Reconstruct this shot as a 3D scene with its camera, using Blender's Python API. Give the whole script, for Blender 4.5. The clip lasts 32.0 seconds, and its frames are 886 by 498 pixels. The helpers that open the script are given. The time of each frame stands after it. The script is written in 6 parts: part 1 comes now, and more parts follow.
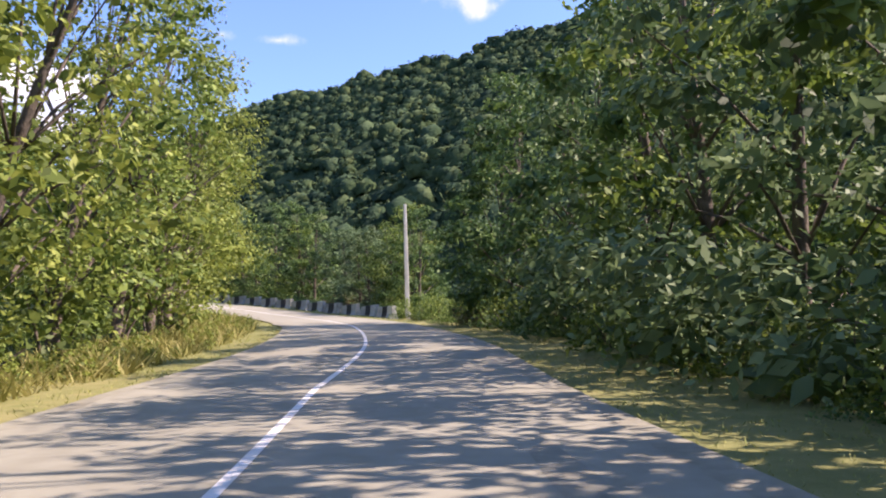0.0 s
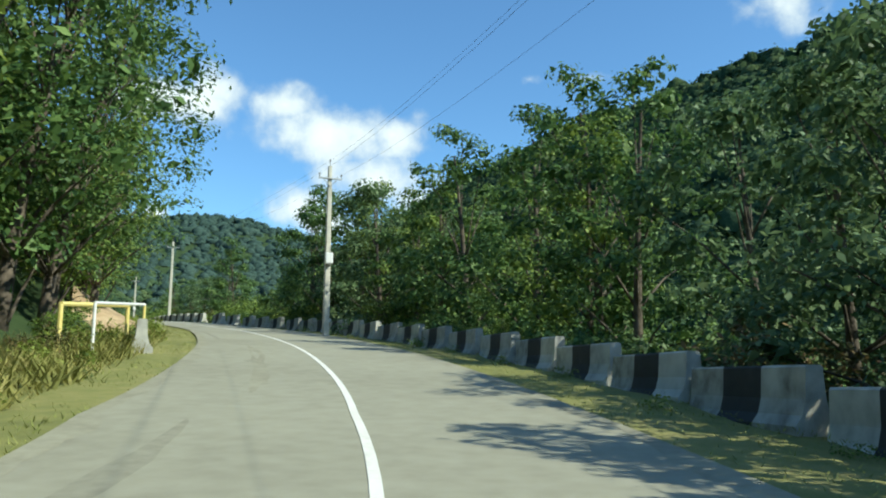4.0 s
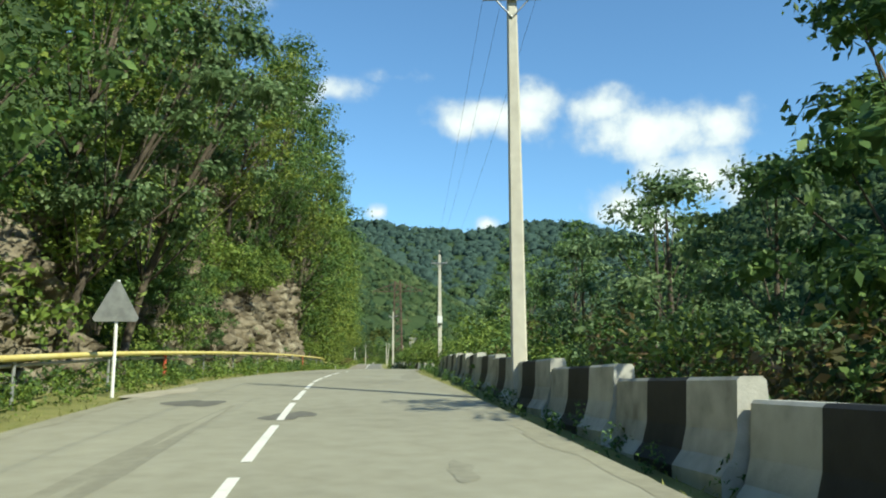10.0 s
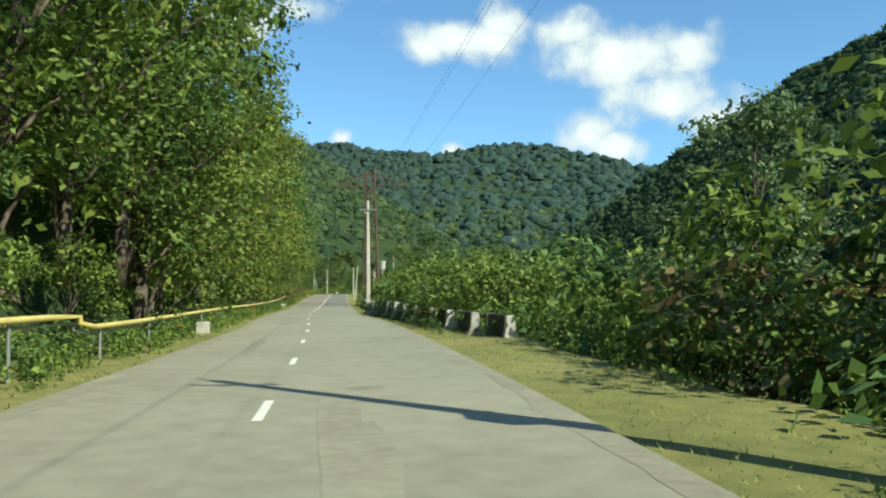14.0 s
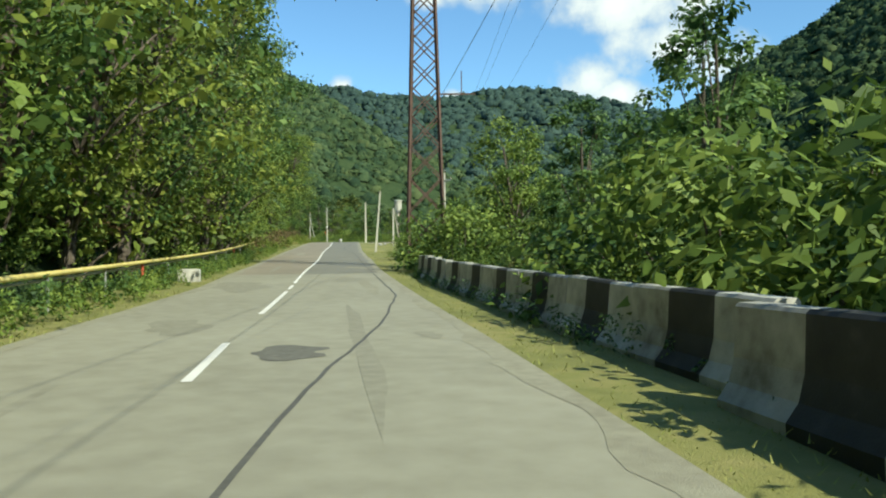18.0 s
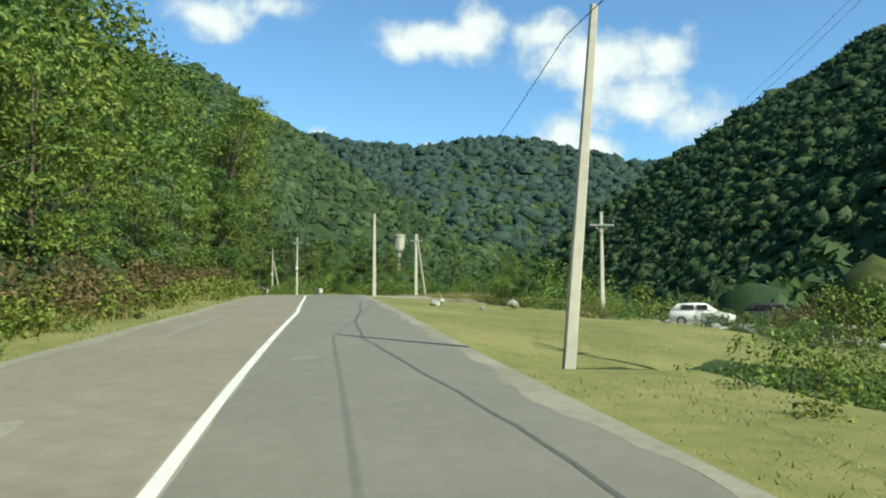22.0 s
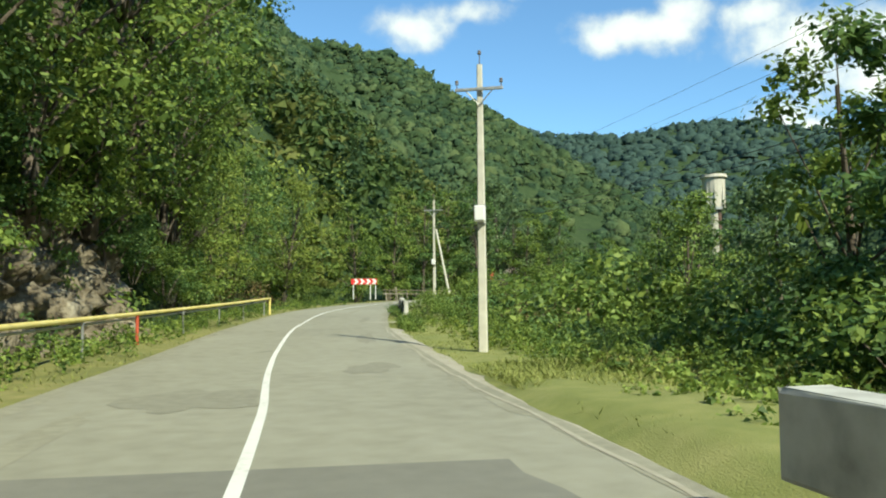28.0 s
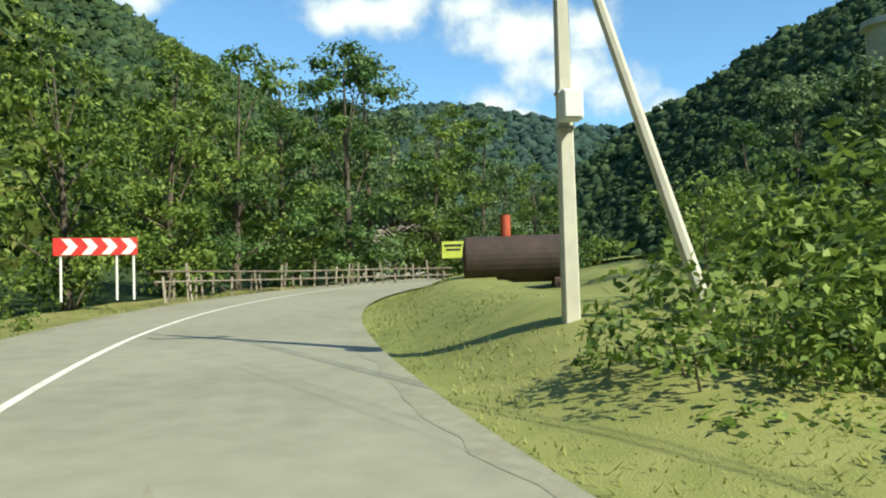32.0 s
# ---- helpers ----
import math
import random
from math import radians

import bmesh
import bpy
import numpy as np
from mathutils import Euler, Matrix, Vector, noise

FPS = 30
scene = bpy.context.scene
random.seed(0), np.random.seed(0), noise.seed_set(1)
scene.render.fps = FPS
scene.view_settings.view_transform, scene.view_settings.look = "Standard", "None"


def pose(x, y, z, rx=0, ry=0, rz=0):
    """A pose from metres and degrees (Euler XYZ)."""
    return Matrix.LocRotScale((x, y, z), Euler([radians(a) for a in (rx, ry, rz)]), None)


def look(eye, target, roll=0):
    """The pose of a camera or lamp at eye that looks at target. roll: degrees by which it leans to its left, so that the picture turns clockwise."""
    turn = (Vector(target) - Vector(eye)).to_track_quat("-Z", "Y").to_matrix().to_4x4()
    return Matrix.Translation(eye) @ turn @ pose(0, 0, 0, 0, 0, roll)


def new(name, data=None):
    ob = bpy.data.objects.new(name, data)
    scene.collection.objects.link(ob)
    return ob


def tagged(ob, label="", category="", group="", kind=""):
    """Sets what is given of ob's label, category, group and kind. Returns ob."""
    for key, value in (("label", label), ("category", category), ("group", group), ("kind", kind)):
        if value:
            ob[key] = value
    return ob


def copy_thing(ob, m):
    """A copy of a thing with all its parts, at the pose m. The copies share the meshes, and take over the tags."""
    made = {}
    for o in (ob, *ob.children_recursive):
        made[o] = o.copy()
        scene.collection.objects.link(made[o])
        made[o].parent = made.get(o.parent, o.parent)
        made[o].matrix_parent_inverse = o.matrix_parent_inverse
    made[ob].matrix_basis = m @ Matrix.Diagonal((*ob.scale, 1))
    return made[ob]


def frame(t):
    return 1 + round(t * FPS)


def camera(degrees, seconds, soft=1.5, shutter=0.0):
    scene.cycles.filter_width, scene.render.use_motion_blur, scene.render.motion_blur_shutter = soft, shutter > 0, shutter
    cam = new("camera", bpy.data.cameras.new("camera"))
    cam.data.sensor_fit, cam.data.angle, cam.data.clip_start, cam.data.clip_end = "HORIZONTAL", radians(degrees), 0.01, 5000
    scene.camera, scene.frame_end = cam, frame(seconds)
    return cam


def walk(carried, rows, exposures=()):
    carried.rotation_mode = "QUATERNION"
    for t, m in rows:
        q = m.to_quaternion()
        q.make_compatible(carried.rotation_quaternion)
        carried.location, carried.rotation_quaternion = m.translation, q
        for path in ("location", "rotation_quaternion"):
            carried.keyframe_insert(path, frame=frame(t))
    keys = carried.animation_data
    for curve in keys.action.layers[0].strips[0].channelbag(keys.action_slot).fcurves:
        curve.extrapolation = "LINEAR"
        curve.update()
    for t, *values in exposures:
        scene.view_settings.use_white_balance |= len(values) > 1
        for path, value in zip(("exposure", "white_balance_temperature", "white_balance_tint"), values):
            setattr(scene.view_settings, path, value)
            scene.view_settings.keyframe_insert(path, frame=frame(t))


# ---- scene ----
# Camera and its drive
cam = camera(57.9, 32.0, soft=2.0)
PATH = [
    (0.0, pose(0.171, 0.306, 1.191, 96.070, 1.693, 0.139)),
    (0.5, pose(-0.201, 7.081, 1.452, 96.852, 2.881, 0.272)),
    (1.0, pose(-0.571, 13.717, 1.721, 97.613, 3.308, -0.556)),
    (1.5, pose(-1.038, 20.123, 2.010, 98.468, 1.322, 1.287)),
    (2.0, pose(-1.831, 26.331, 2.322, 99.370, -0.396, 5.666)),
    (2.5, pose(-2.864, 32.325, 2.636, 100.271, -0.752, 8.523)),
    (3.0, pose(-4.385, 38.001, 2.959, 100.003, -1.043, 12.068)),
    (3.5, pose(-6.111, 43.470, 3.293, 99.230, -0.814, 17.566)),
    (4.0, pose(-8.026, 48.782, 3.609, 98.912, -0.257, 21.847)),
    (4.5, pose(-10.196, 53.943, 3.934, 99.384, 0.180, 26.032)),
    (6.5, pose(-23.400, 73.293, 5.925, 99.822, -2.396, 38.498)),
    (7.0, pose(-27.407, 77.853, 6.408, 99.909, -1.656, 40.813)),
    (7.5, pose(-31.566, 82.335, 6.873, 100.291, -1.499, 40.922)),
    (8.0, pose(-35.903, 86.683, 7.320, 100.882, -2.090, 41.253)),
    (8.5, pose(-40.416, 90.868, 7.773, 100.136, 0.140, 43.032)),
    (9.0, pose(-45.112, 94.888, 8.250, 99.482, 1.081, 43.645)),
    (9.5, pose(-49.850, 98.794, 8.711, 99.931, 0.421, 44.330)),
    (10.0, pose(-54.628, 102.594, 9.126, 99.118, 0.334, 45.339)),
    (10.5, pose(-59.473, 106.420, 9.499, 97.763, 1.047, 45.849)),
    (11.0, pose(-64.394, 110.322, 9.824, 96.158, 0.845, 44.689)),
    (11.5, pose(-69.341, 114.298, 10.100, 94.760, 0.822, 42.450)),
    (12.0, pose(-74.355, 118.471, 10.339, 94.798, 1.610, 41.951)),
    (12.5, pose(-79.361, 122.770, 10.520, 94.227, 1.465, 42.609)),
    (13.0, pose(-84.319, 127.198, 10.666, 94.273, 1.246, 43.175)),
    (13.5, pose(-89.212, 131.839, 10.769, 94.192, 0.903, 42.423)),
    (15.5, pose(-109.852, 149.185, 11.082, 91.441, -0.495, 45.979)),
    (16.0, pose(-115.245, 153.551, 11.161, 90.590, -0.956, 45.310)),
    (16.5, pose(-120.777, 157.959, 11.265, 90.762, -0.948, 44.781)),
    (17.0, pose(-126.311, 162.360, 11.334, 89.990, -0.663, 44.531)),
    (17.5, pose(-131.811, 166.861, 11.394, 89.531, 0.413, 43.570)),
    (18.0, pose(-137.359, 171.431, 11.436, 90.161, 0.601, 42.979)),
    (18.5, pose(-142.998, 176.042, 11.466, 90.853, -0.177, 43.068)),
    (19.0, pose(-148.771, 180.729, 11.517, 90.237, -0.303, 43.728)),
    (19.5, pose(-154.593, 185.384, 11.596, 90.001, 0.174, 43.471)),
    (20.0, pose(-160.375, 189.969, 11.721, 90.643, -0.594, 43.445)),
    (20.5, pose(-166.022, 194.672, 11.828, 90.800, -0.663, 43.847)),
    (21.0, pose(-171.621, 199.339, 11.943, 92.555, -0.387, 43.885)),
    (21.5, pose(-177.094, 203.869, 12.114, 92.983, -0.471, 42.131)),
    (22.0, pose(-182.625, 208.307, 12.343, 93.798, 0.144, 41.102)),
    (22.5, pose(-187.956, 212.748, 12.609, 94.023, 0.603, 41.933)),
    (23.0, pose(-193.112, 217.148, 12.883, 94.465, 1.141, 40.882)),
    (23.5, pose(-198.220, 221.515, 13.144, 94.340, 0.422, 40.741)),
    (24.0, pose(-203.253, 225.874, 13.385, 94.379, -0.612, 40.830)),
    (24.5, pose(-208.214, 230.164, 13.602, 95.293, -2.135, 39.929)),
    (26.5, pose(-225.918, 245.387, 14.079, 95.560, -2.383, 45.512)),
    (27.0, pose(-230.564, 248.711, 14.111, 95.188, -2.945, 48.016)),
    (27.5, pose(-235.282, 251.842, 14.128, 94.286, -1.997, 50.936)),
    (28.0, pose(-240.103, 254.698, 14.140, 93.821, 0.617, 55.588)),
    (28.5, pose(-245.000, 257.256, 14.131, 93.117, 4.376, 58.736)),
    (29.0, pose(-249.924, 259.522, 14.141, 93.172, 5.147, 58.891)),
    (29.5, pose(-254.652, 261.734, 14.209, 94.086, 3.968, 58.376)),
    (30.0, pose(-259.230, 263.999, 14.306, 93.991, 2.294, 55.560)),
    (30.5, pose(-263.781, 266.384, 14.405, 92.997, 2.225, 51.577)),
    (31.0, pose(-268.246, 268.840, 14.526, 93.198, 1.958, 47.829)),
    (31.5, pose(-272.535, 271.404, 14.672, 92.918, 0.471, 41.785)),
    (32.0, pose(-276.675, 274.088, 14.830, 91.952, 1.673, 36.253)),
]

walk(cam, PATH, exposures=[(0.0, 1.0, 6850, 35), (1.0, 0.95, 6700, 40), (2.0, 0.52, 6650, 12), (3.0, 0.38, 6250, -4), (4.0, 0.26, 6300, -4), (8.5, 0.26, 6400, -5), (10.0, 0.28, 6700, -4), (13.0, 0.24, 6750, -5), (27.0, 0.24, 6850, -4), (29.0, 0.42, 6900, -4), (32.0, 0.38, 6900, -4)])

# Sky with small cumulus clouds, one sun
SUN_EL, SUN_AZ = 41.5, 90.0          # elevation; degrees clockwise from +y
world = bpy.data.worlds.new("sky")
scene.world = world
world.use_nodes = True
wt = world.node_tree
wt.nodes.clear()


def wnode(kind, **kw):
    n = wt.nodes.new(kind)
    for k, v in kw.items():
        if k == "operation":
            n.operation = v
        elif k == "blend_type":
            n.blend_type = v
    return n


def wmath(op, a, b=None, c=None):
    n = wnode("ShaderNodeMath", operation=op)
    for k, v in enumerate((a, b, c)):
        if v is None:
            continue
        if isinstance(v, (int, float)):
            n.inputs[k].default_value = v
        else:
            wt.links.new(v, n.inputs[k])
    return n.outputs[0]


def wvec(op, a, b):
    n = wnode("ShaderNodeVectorMath", operation=op)
    for k, v in enumerate((a, b)):
        if isinstance(v, (tuple, list)):
            n.inputs[k].default_value = v
        else:
            wt.links.new(v, n.inputs[k])
    return n


sky = wt.nodes.new("ShaderNodeTexSky")
sky.sky_type, sky.sun_disc = "NISHITA", False
sky.sun_elevation, sky.sun_rotation = radians(SUN_EL), radians(SUN_AZ)
sky.air_density, sky.dust_density, sky.ozone_density, sky.altitude = 1.0, 0.6, 1.6, 500
coord = wt.nodes.new("ShaderNodeTexCoord").outputs["Generated"]
puff = wt.nodes.new("ShaderNodeTexNoise")
puff.inputs["Scale"].default_value, puff.inputs["Detail"].default_value = 17.0, 9.0
puff.inputs["Roughness"].default_value = 0.55
wt.links.new(coord, puff.inputs["Vector"])
# bearing (degrees to the left of +y), height, half width, half height (degrees), weight
CLOUDS = [
    (40.8, 18.6, 4.6, 1.7, 1.0), (38.6, 19.4, 2.6, 1.5, 0.95), (44.0, 17.9, 2.4, 1.1, 0.85), (30.0, 17.2, 5.8, 2.2, 1.0), (33.6, 18.7, 2.8, 1.4, 0.95), (25.6, 17.0, 2.8, 1.6, 0.9),
    (27.0, 13.4, 4.6, 1.9, 0.95), (23.8, 12.4, 2.8, 1.9, 0.9), (32.6, 11.9, 2.1, 1.7, 1.0), (30.6, 10.7, 2.6, 1.2, 0.95),
    (42.0, 10.8, 1.2, 0.6, 0.9), (50.0, 11.7, 0.9, 0.6, 0.9), (54.5, 20.2, 5.0, 0.9, 0.5), (57.6, 19.4, 3.2, 1.6, 0.72), (48.6, 21.2, 2.2, 0.6, 0.4),
    (11.6, 20.6, 1.5, 0.5, 0.7), (15.5, 20.8, 0.8, 0.4, 0.4), (-2.0, 24.0, 2.5, 1.7, 0.9), (20.0, 10.6, 3.0, 1.6, 0.8),
    (-9.0, 27.0, 5.0, 1.6, 0.7), (64.0, 28.0, 6.0, 3.0, 0.6), (20.0, 33.0, 9.0, 3.0, 0.5), (-30.0, 24.0, 9.0, 3.0, 0.8), (95.0, 25.0, 10.0, 4.0, 0.8),
    (150.0, 30.0, 14.0, 5.0, 0.8), (-120.0, 28.0, 14.0, 5.0, 0.8)]
cover = None
for az, el, hw, hh, weight in CLOUDS:
    a, e = radians(az), radians(el)
    mid = Vector((-math.sin(a) * math.cos(e), math.cos(a) * math.cos(e), math.sin(e)))
    side = Vector((math.cos(a), math.sin(a), 0))
    over = side.cross(mid)
    off = wvec("SUBTRACT", coord, tuple(mid)).outputs[0]
    p = wvec("DOT_PRODUCT", off, tuple(side / math.sin(radians(hw)))).outputs["Value"]
    q = wvec("DOT_PRODUCT", off, tuple(over / math.sin(radians(hh)))).outputs["Value"]
    r = wmath("SQRT", wmath("ADD", wmath("MULTIPLY", p, p), wmath("MULTIPLY", q, q)))
    one = wmath("MULTIPLY", wmath("MAXIMUM", wmath("SUBTRACT", 1.45, r), 0.0), weight)
    cover = one if cover is None else wmath("MAXIMUM", cover, one)
dense = wmath("ADD", cover, wmath("MULTIPLY", wmath("SUBTRACT", puff.outputs["Fac"], 0.5), 2.6))
ramp = wt.nodes.new("ShaderNodeMapRange")
ramp.interpolation_type = "SMOOTHSTEP"
ramp.inputs["From Min"].default_value, ramp.inputs["From Max"].default_value = 0.20, 1.15
wt.links.new(dense, ramp.inputs["Value"])
gate = wmath("MULTIPLY", ramp.outputs["Result"], wmath("MINIMUM", wmath("MULTIPLY", cover, 4.0), 1.0))
mix = wt.nodes.new("ShaderNodeMix")
mix.data_type = "RGBA"
wt.links.new(wmath("MULTIPLY", gate, 0.93), mix.inputs["Factor"])
SKY_STRENGTH = 0.145
tint = wt.nodes.new("ShaderNodeMix")
tint.data_type, tint.blend_type = "RGBA", "MULTIPLY"
tint.inputs["Factor"].default_value = 1.0
wt.links.new(sky.outputs[0], tint.inputs["A"])
tint.inputs["B"].default_value = (0.74, 0.99, 1.20, 1)
wt.links.new(tint.outputs["Result"], mix.inputs["A"])
shade = wt.nodes.new("ShaderNodeMix")
shade.data_type = "RGBA"
wt.links.new(wmath("MINIMUM", wmath("MAXIMUM", wmath("SUBTRACT", wmath("MULTIPLY", dense, 0.75), 0.35), 0.0), 1.0), shade.inputs["Factor"])
shade.inputs["A"].default_value, shade.inputs["B"].default_value = (4.3, 4.7, 5.2, 1), (7.2, 7.3, 7.4, 1)
wt.links.new(shade.outputs["Result"], mix.inputs["B"])
back = wt.nodes.new("ShaderNodeBackground")
back.inputs["Strength"].default_value = SKY_STRENGTH
wt.links.new(mix.outputs["Result"], back.inputs["Color"])
wout = wt.nodes.new("ShaderNodeOutputWorld")
wt.links.new(back.outputs[0], wout.inputs[0])

sun = new("sun", bpy.data.lights.new("sun", "SUN"))
sun.data.energy, sun.data.angle, sun.data.color = 5.0, radians(0.55), (1.0, 0.94, 0.80)
sun.matrix_world = look((60, 0, 60 * math.tan(radians(SUN_EL))), (0, 0, 0))

# ---------------------------------------------------------------- materials


def material(name, ramp, scale=6.0, rough=0.85, bump=0.3, fine=60.0, rand="", vary=0.0, metal=0.0, through_light=0.0, coarse=None, dist=0.02, spec=0.5):
    """A grained surface. ramp: [(place, rgb), ...] along a noise; coarse: scale of a second, larger mottling;
    rand: 'object' or 'island' shifts the tone from piece to piece by vary; through_light: share of light let through (leaves)."""
    m = bpy.data.materials.new(name)
    m.use_nodes = True
    t = m.node_tree
    t.nodes.clear()
    out = t.nodes.new("ShaderNodeOutputMaterial")
    b = t.nodes.new("ShaderNodeBsdfPrincipled")
    b.inputs["Roughness"].default_value, b.inputs["Metallic"].default_value = rough, metal
    b.inputs["Specular IOR Level"].default_value = spec
    geo = t.nodes.new("ShaderNodeNewGeometry")
    n1 = t.nodes.new("ShaderNodeTexNoise")
    n1.inputs["Scale"].default_value, n1.inputs["Detail"].default_value = scale, 6.0
    t.links.new(geo.outputs["Position"], n1.inputs["Vector"])
    fac = n1.outputs["Fac"]

    def calc(op, a, c):
        n = t.nodes.new("ShaderNodeMath")
        n.operation = op
        for k, v in enumerate((a, c)):
            if isinstance(v, (int, float)):
                n.inputs[k].default_value = v
            else:
                t.links.new(v, n.inputs[k])
        return n.outputs[0]

    if coarse:
        n2 = t.nodes.new("ShaderNodeTexNoise")
        n2.inputs["Scale"].default_value, n2.inputs["Detail"].default_value = coarse, 3.0
        t.links.new(geo.outputs["Position"], n2.inputs["Vector"])
        fac = calc("ADD", calc("MULTIPLY", fac, 0.5), calc("MULTIPLY", n2.outputs["Fac"], 0.5))
    if rand:
        if rand == "island":
            r = geo.outputs["Random Per Island"]
        else:
            r = t.nodes.new("ShaderNodeObjectInfo").outputs["Random"]
        fac = calc("ADD", fac, calc("MULTIPLY", calc("SUBTRACT", r, 0.5), vary))
    cr = t.nodes.new("ShaderNodeValToRGB")
    while len(cr.color_ramp.elements) < len(ramp):
        cr.color_ramp.elements.new(0.5)
    for el, (p, c) in zip(cr.color_ramp.elements, ramp):
        el.position, el.color = p, (*c, 1)
    t.links.new(fac, cr.inputs[0])
    t.links.new(cr.outputs[0], b.inputs["Base Color"])
    if bump:
        n3 = t.nodes.new("ShaderNodeTexNoise")
        n3.inputs["Scale"].default_value, n3.inputs["Detail"].default_value = fine, 4.0
        t.links.new(geo.outputs["Position"], n3.inputs["Vector"])
        bp = t.nodes.new("ShaderNodeBump")
        bp.inputs["Strength"].default_value, bp.inputs["Distance"].default_value = bump, dist
        t.links.new(n3.outputs["Fac"], bp.inputs["Height"])
        t.links.new(bp.outputs[0], b.inputs["Normal"])
    last = b.outputs[0]
    if through_light:
        tr = t.nodes.new("ShaderNodeBsdfTranslucent")
        t.links.new(cr.outputs[0], tr.inputs["Color"])
        ms = t.nodes.new("ShaderNodeMixShader")
        ms.inputs[0].default_value = through_light
        t.links.new(b.outputs[0], ms.inputs[1])
        t.links.new(tr.outputs[0], ms.inputs[2])
        last = ms.outputs[0]
    t.links.new(last, out.inputs[0])
    return m


def foliage(name, dark, mid, light, vary=0.55, rough=0.6):
    return material(name, [(0.25, dark), (0.5, mid), (0.8, light)], scale=0.5, rough=rough, bump=0, rand="island", vary=vary, through_light=0.32, spec=0.35)


M_ASPHALT = material("worn asphalt", [(0.3, (0.235, 0.222, 0.165)), (0.5, (0.295, 0.282, 0.212)), (0.72, (0.35, 0.336, 0.258))], scale=3.0, rough=0.9, bump=0.35, fine=140, coarse=0.22, dist=0.01)
M_PATCH = material("dark asphalt patch", [(0.3, (0.11, 0.106, 0.09)), (0.7, (0.17, 0.165, 0.135))], scale=8.0, rough=0.9, bump=0.4, fine=120, dist=0.01)
M_TAR = material("tar joint", [(0.3, (0.085, 0.082, 0.07)), (0.7, (0.13, 0.125, 0.105))], scale=8.0, rough=0.7, bump=0.2)
M_LINE = material("white road paint", [(0.25, (0.45, 0.43, 0.38)), (0.45, (0.74, 0.72, 0.66)), (0.8, (0.82, 0.80, 0.75))], scale=14, rough=0.7, bump=0.2, fine=160, coarse=1.2, dist=0.004)
M_GRAVEL = material("dusty gravel", [(0.3, (0.220, 0.193, 0.133)), (0.55, (0.363, 0.321, 0.228)), (0.8, (0.462, 0.417, 0.314))], scale=9, rough=0.95, bump=0.7, fine=40, coarse=0.5, dist=0.03)
M_GRASSLAND = material("short grass", [(0.26, (0.115, 0.125, 0.036)), (0.48, (0.205, 0.208, 0.060)), (0.74, (0.33, 0.285, 0.115))], scale=2.5, rough=0.95, bump=0.6, fine=55, coarse=0.25, dist=0.03)
# Lit and shaded canopy averaged into the ground colour, filling gaps between crowns.
M_CANOPY_GROUND = material("wooded slope ground in shaded canopy tone", [(0.3, (0.028, 0.048, 0.022)), (0.5, (0.045, 0.071, 0.030)), (0.75, (0.068, 0.093, 0.040))], scale=0.35, rough=1.0, bump=0.5, fine=0.35, coarse=0.06, dist=1.0, spec=0.05)
M_SAND = material("sandy clay bank", [(0.3, (0.30, 0.20, 0.11)), (0.55, (0.45, 0.33, 0.20)), (0.8, (0.55, 0.43, 0.28))], scale=2.5, rough=0.95, bump=0.8, fine=9, coarse=0.6, dist=0.08)
M_ROCK = material("brown basalt rock", [(0.3, (0.055, 0.049, 0.036)), (0.45, (0.165, 0.138, 0.096)), (0.58, (0.285, 0.248, 0.178)), (0.74, (0.46, 0.43, 0.34))], scale=2.6, rough=0.95, bump=1.0, fine=10, coarse=0.8, dist=0.09, spec=0.2)
M_CONCRETE = material("pale pole concrete", [(0.3, (0.47, 0.44, 0.37)), (0.6, (0.62, 0.59, 0.50)), (0.8, (0.70, 0.67, 0.58))], scale=5, rough=0.85, bump=0.3, fine=60, coarse=0.7, dist=0.01)
M_WHITEWASH = material("white painted concrete", [(0.30, (0.19, 0.18, 0.15)), (0.43, (0.38, 0.37, 0.33)), (0.58, (0.53, 0.52, 0.47)), (0.85, (0.66, 0.65, 0.60))], scale=4, rough=0.85, bump=0.35, fine=45, coarse=1.1, rand="object", vary=0.12, dist=0.01)
M_BLACKPAINT = material("black painted concrete", [(0.3, (0.018, 0.018, 0.018)), (0.6, (0.035, 0.035, 0.033)), (0.85, (0.09, 0.085, 0.08))], scale=5, rough=0.75, bump=0.3, fine=45, coarse=1.3, rand="object", vary=0.1, dist=0.01)
M_YELLOW = material("yellow gas pipe paint", [(0.25, (0.52, 0.41, 0.16)), (0.5, (0.74, 0.61, 0.20)), (0.8, (0.82, 0.74, 0.36))], scale=3, rough=0.5, bump=0.1, coarse=0.8)
M_RED = material("red painted steel", [(0.3, (0.40, 0.07, 0.035)), (0.7, (0.58, 0.11, 0.06))], scale=6, rough=0.5, bump=0.15)
M_SIGNRED = material("red sign sheet", [(0.3, (0.62, 0.03, 0.03)), (0.7, (0.72, 0.05, 0.045))], scale=2, rough=0.4, bump=0.05)
M_SIGNWHITE = material("white sign sheet", [(0.3, (0.76, 0.76, 0.74)), (0.7, (0.82, 0.82, 0.80))], scale=2, rough=0.4, bump=0.05)
M_STEEL = material("grey galvanised steel", [(0.3, (0.30, 0.31, 0.31)), (0.7, (0.45, 0.46, 0.46))], scale=6, rough=0.5, metal=0.6, bump=0.1)
M_RUST = material("rusty painted steel", [(0.3, (0.075, 0.045, 0.036)), (0.6, (0.135, 0.080, 0.062)), (0.85, (0.21, 0.135, 0.105))], scale=5, rough=0.8, bump=0.3, coarse=0.9)
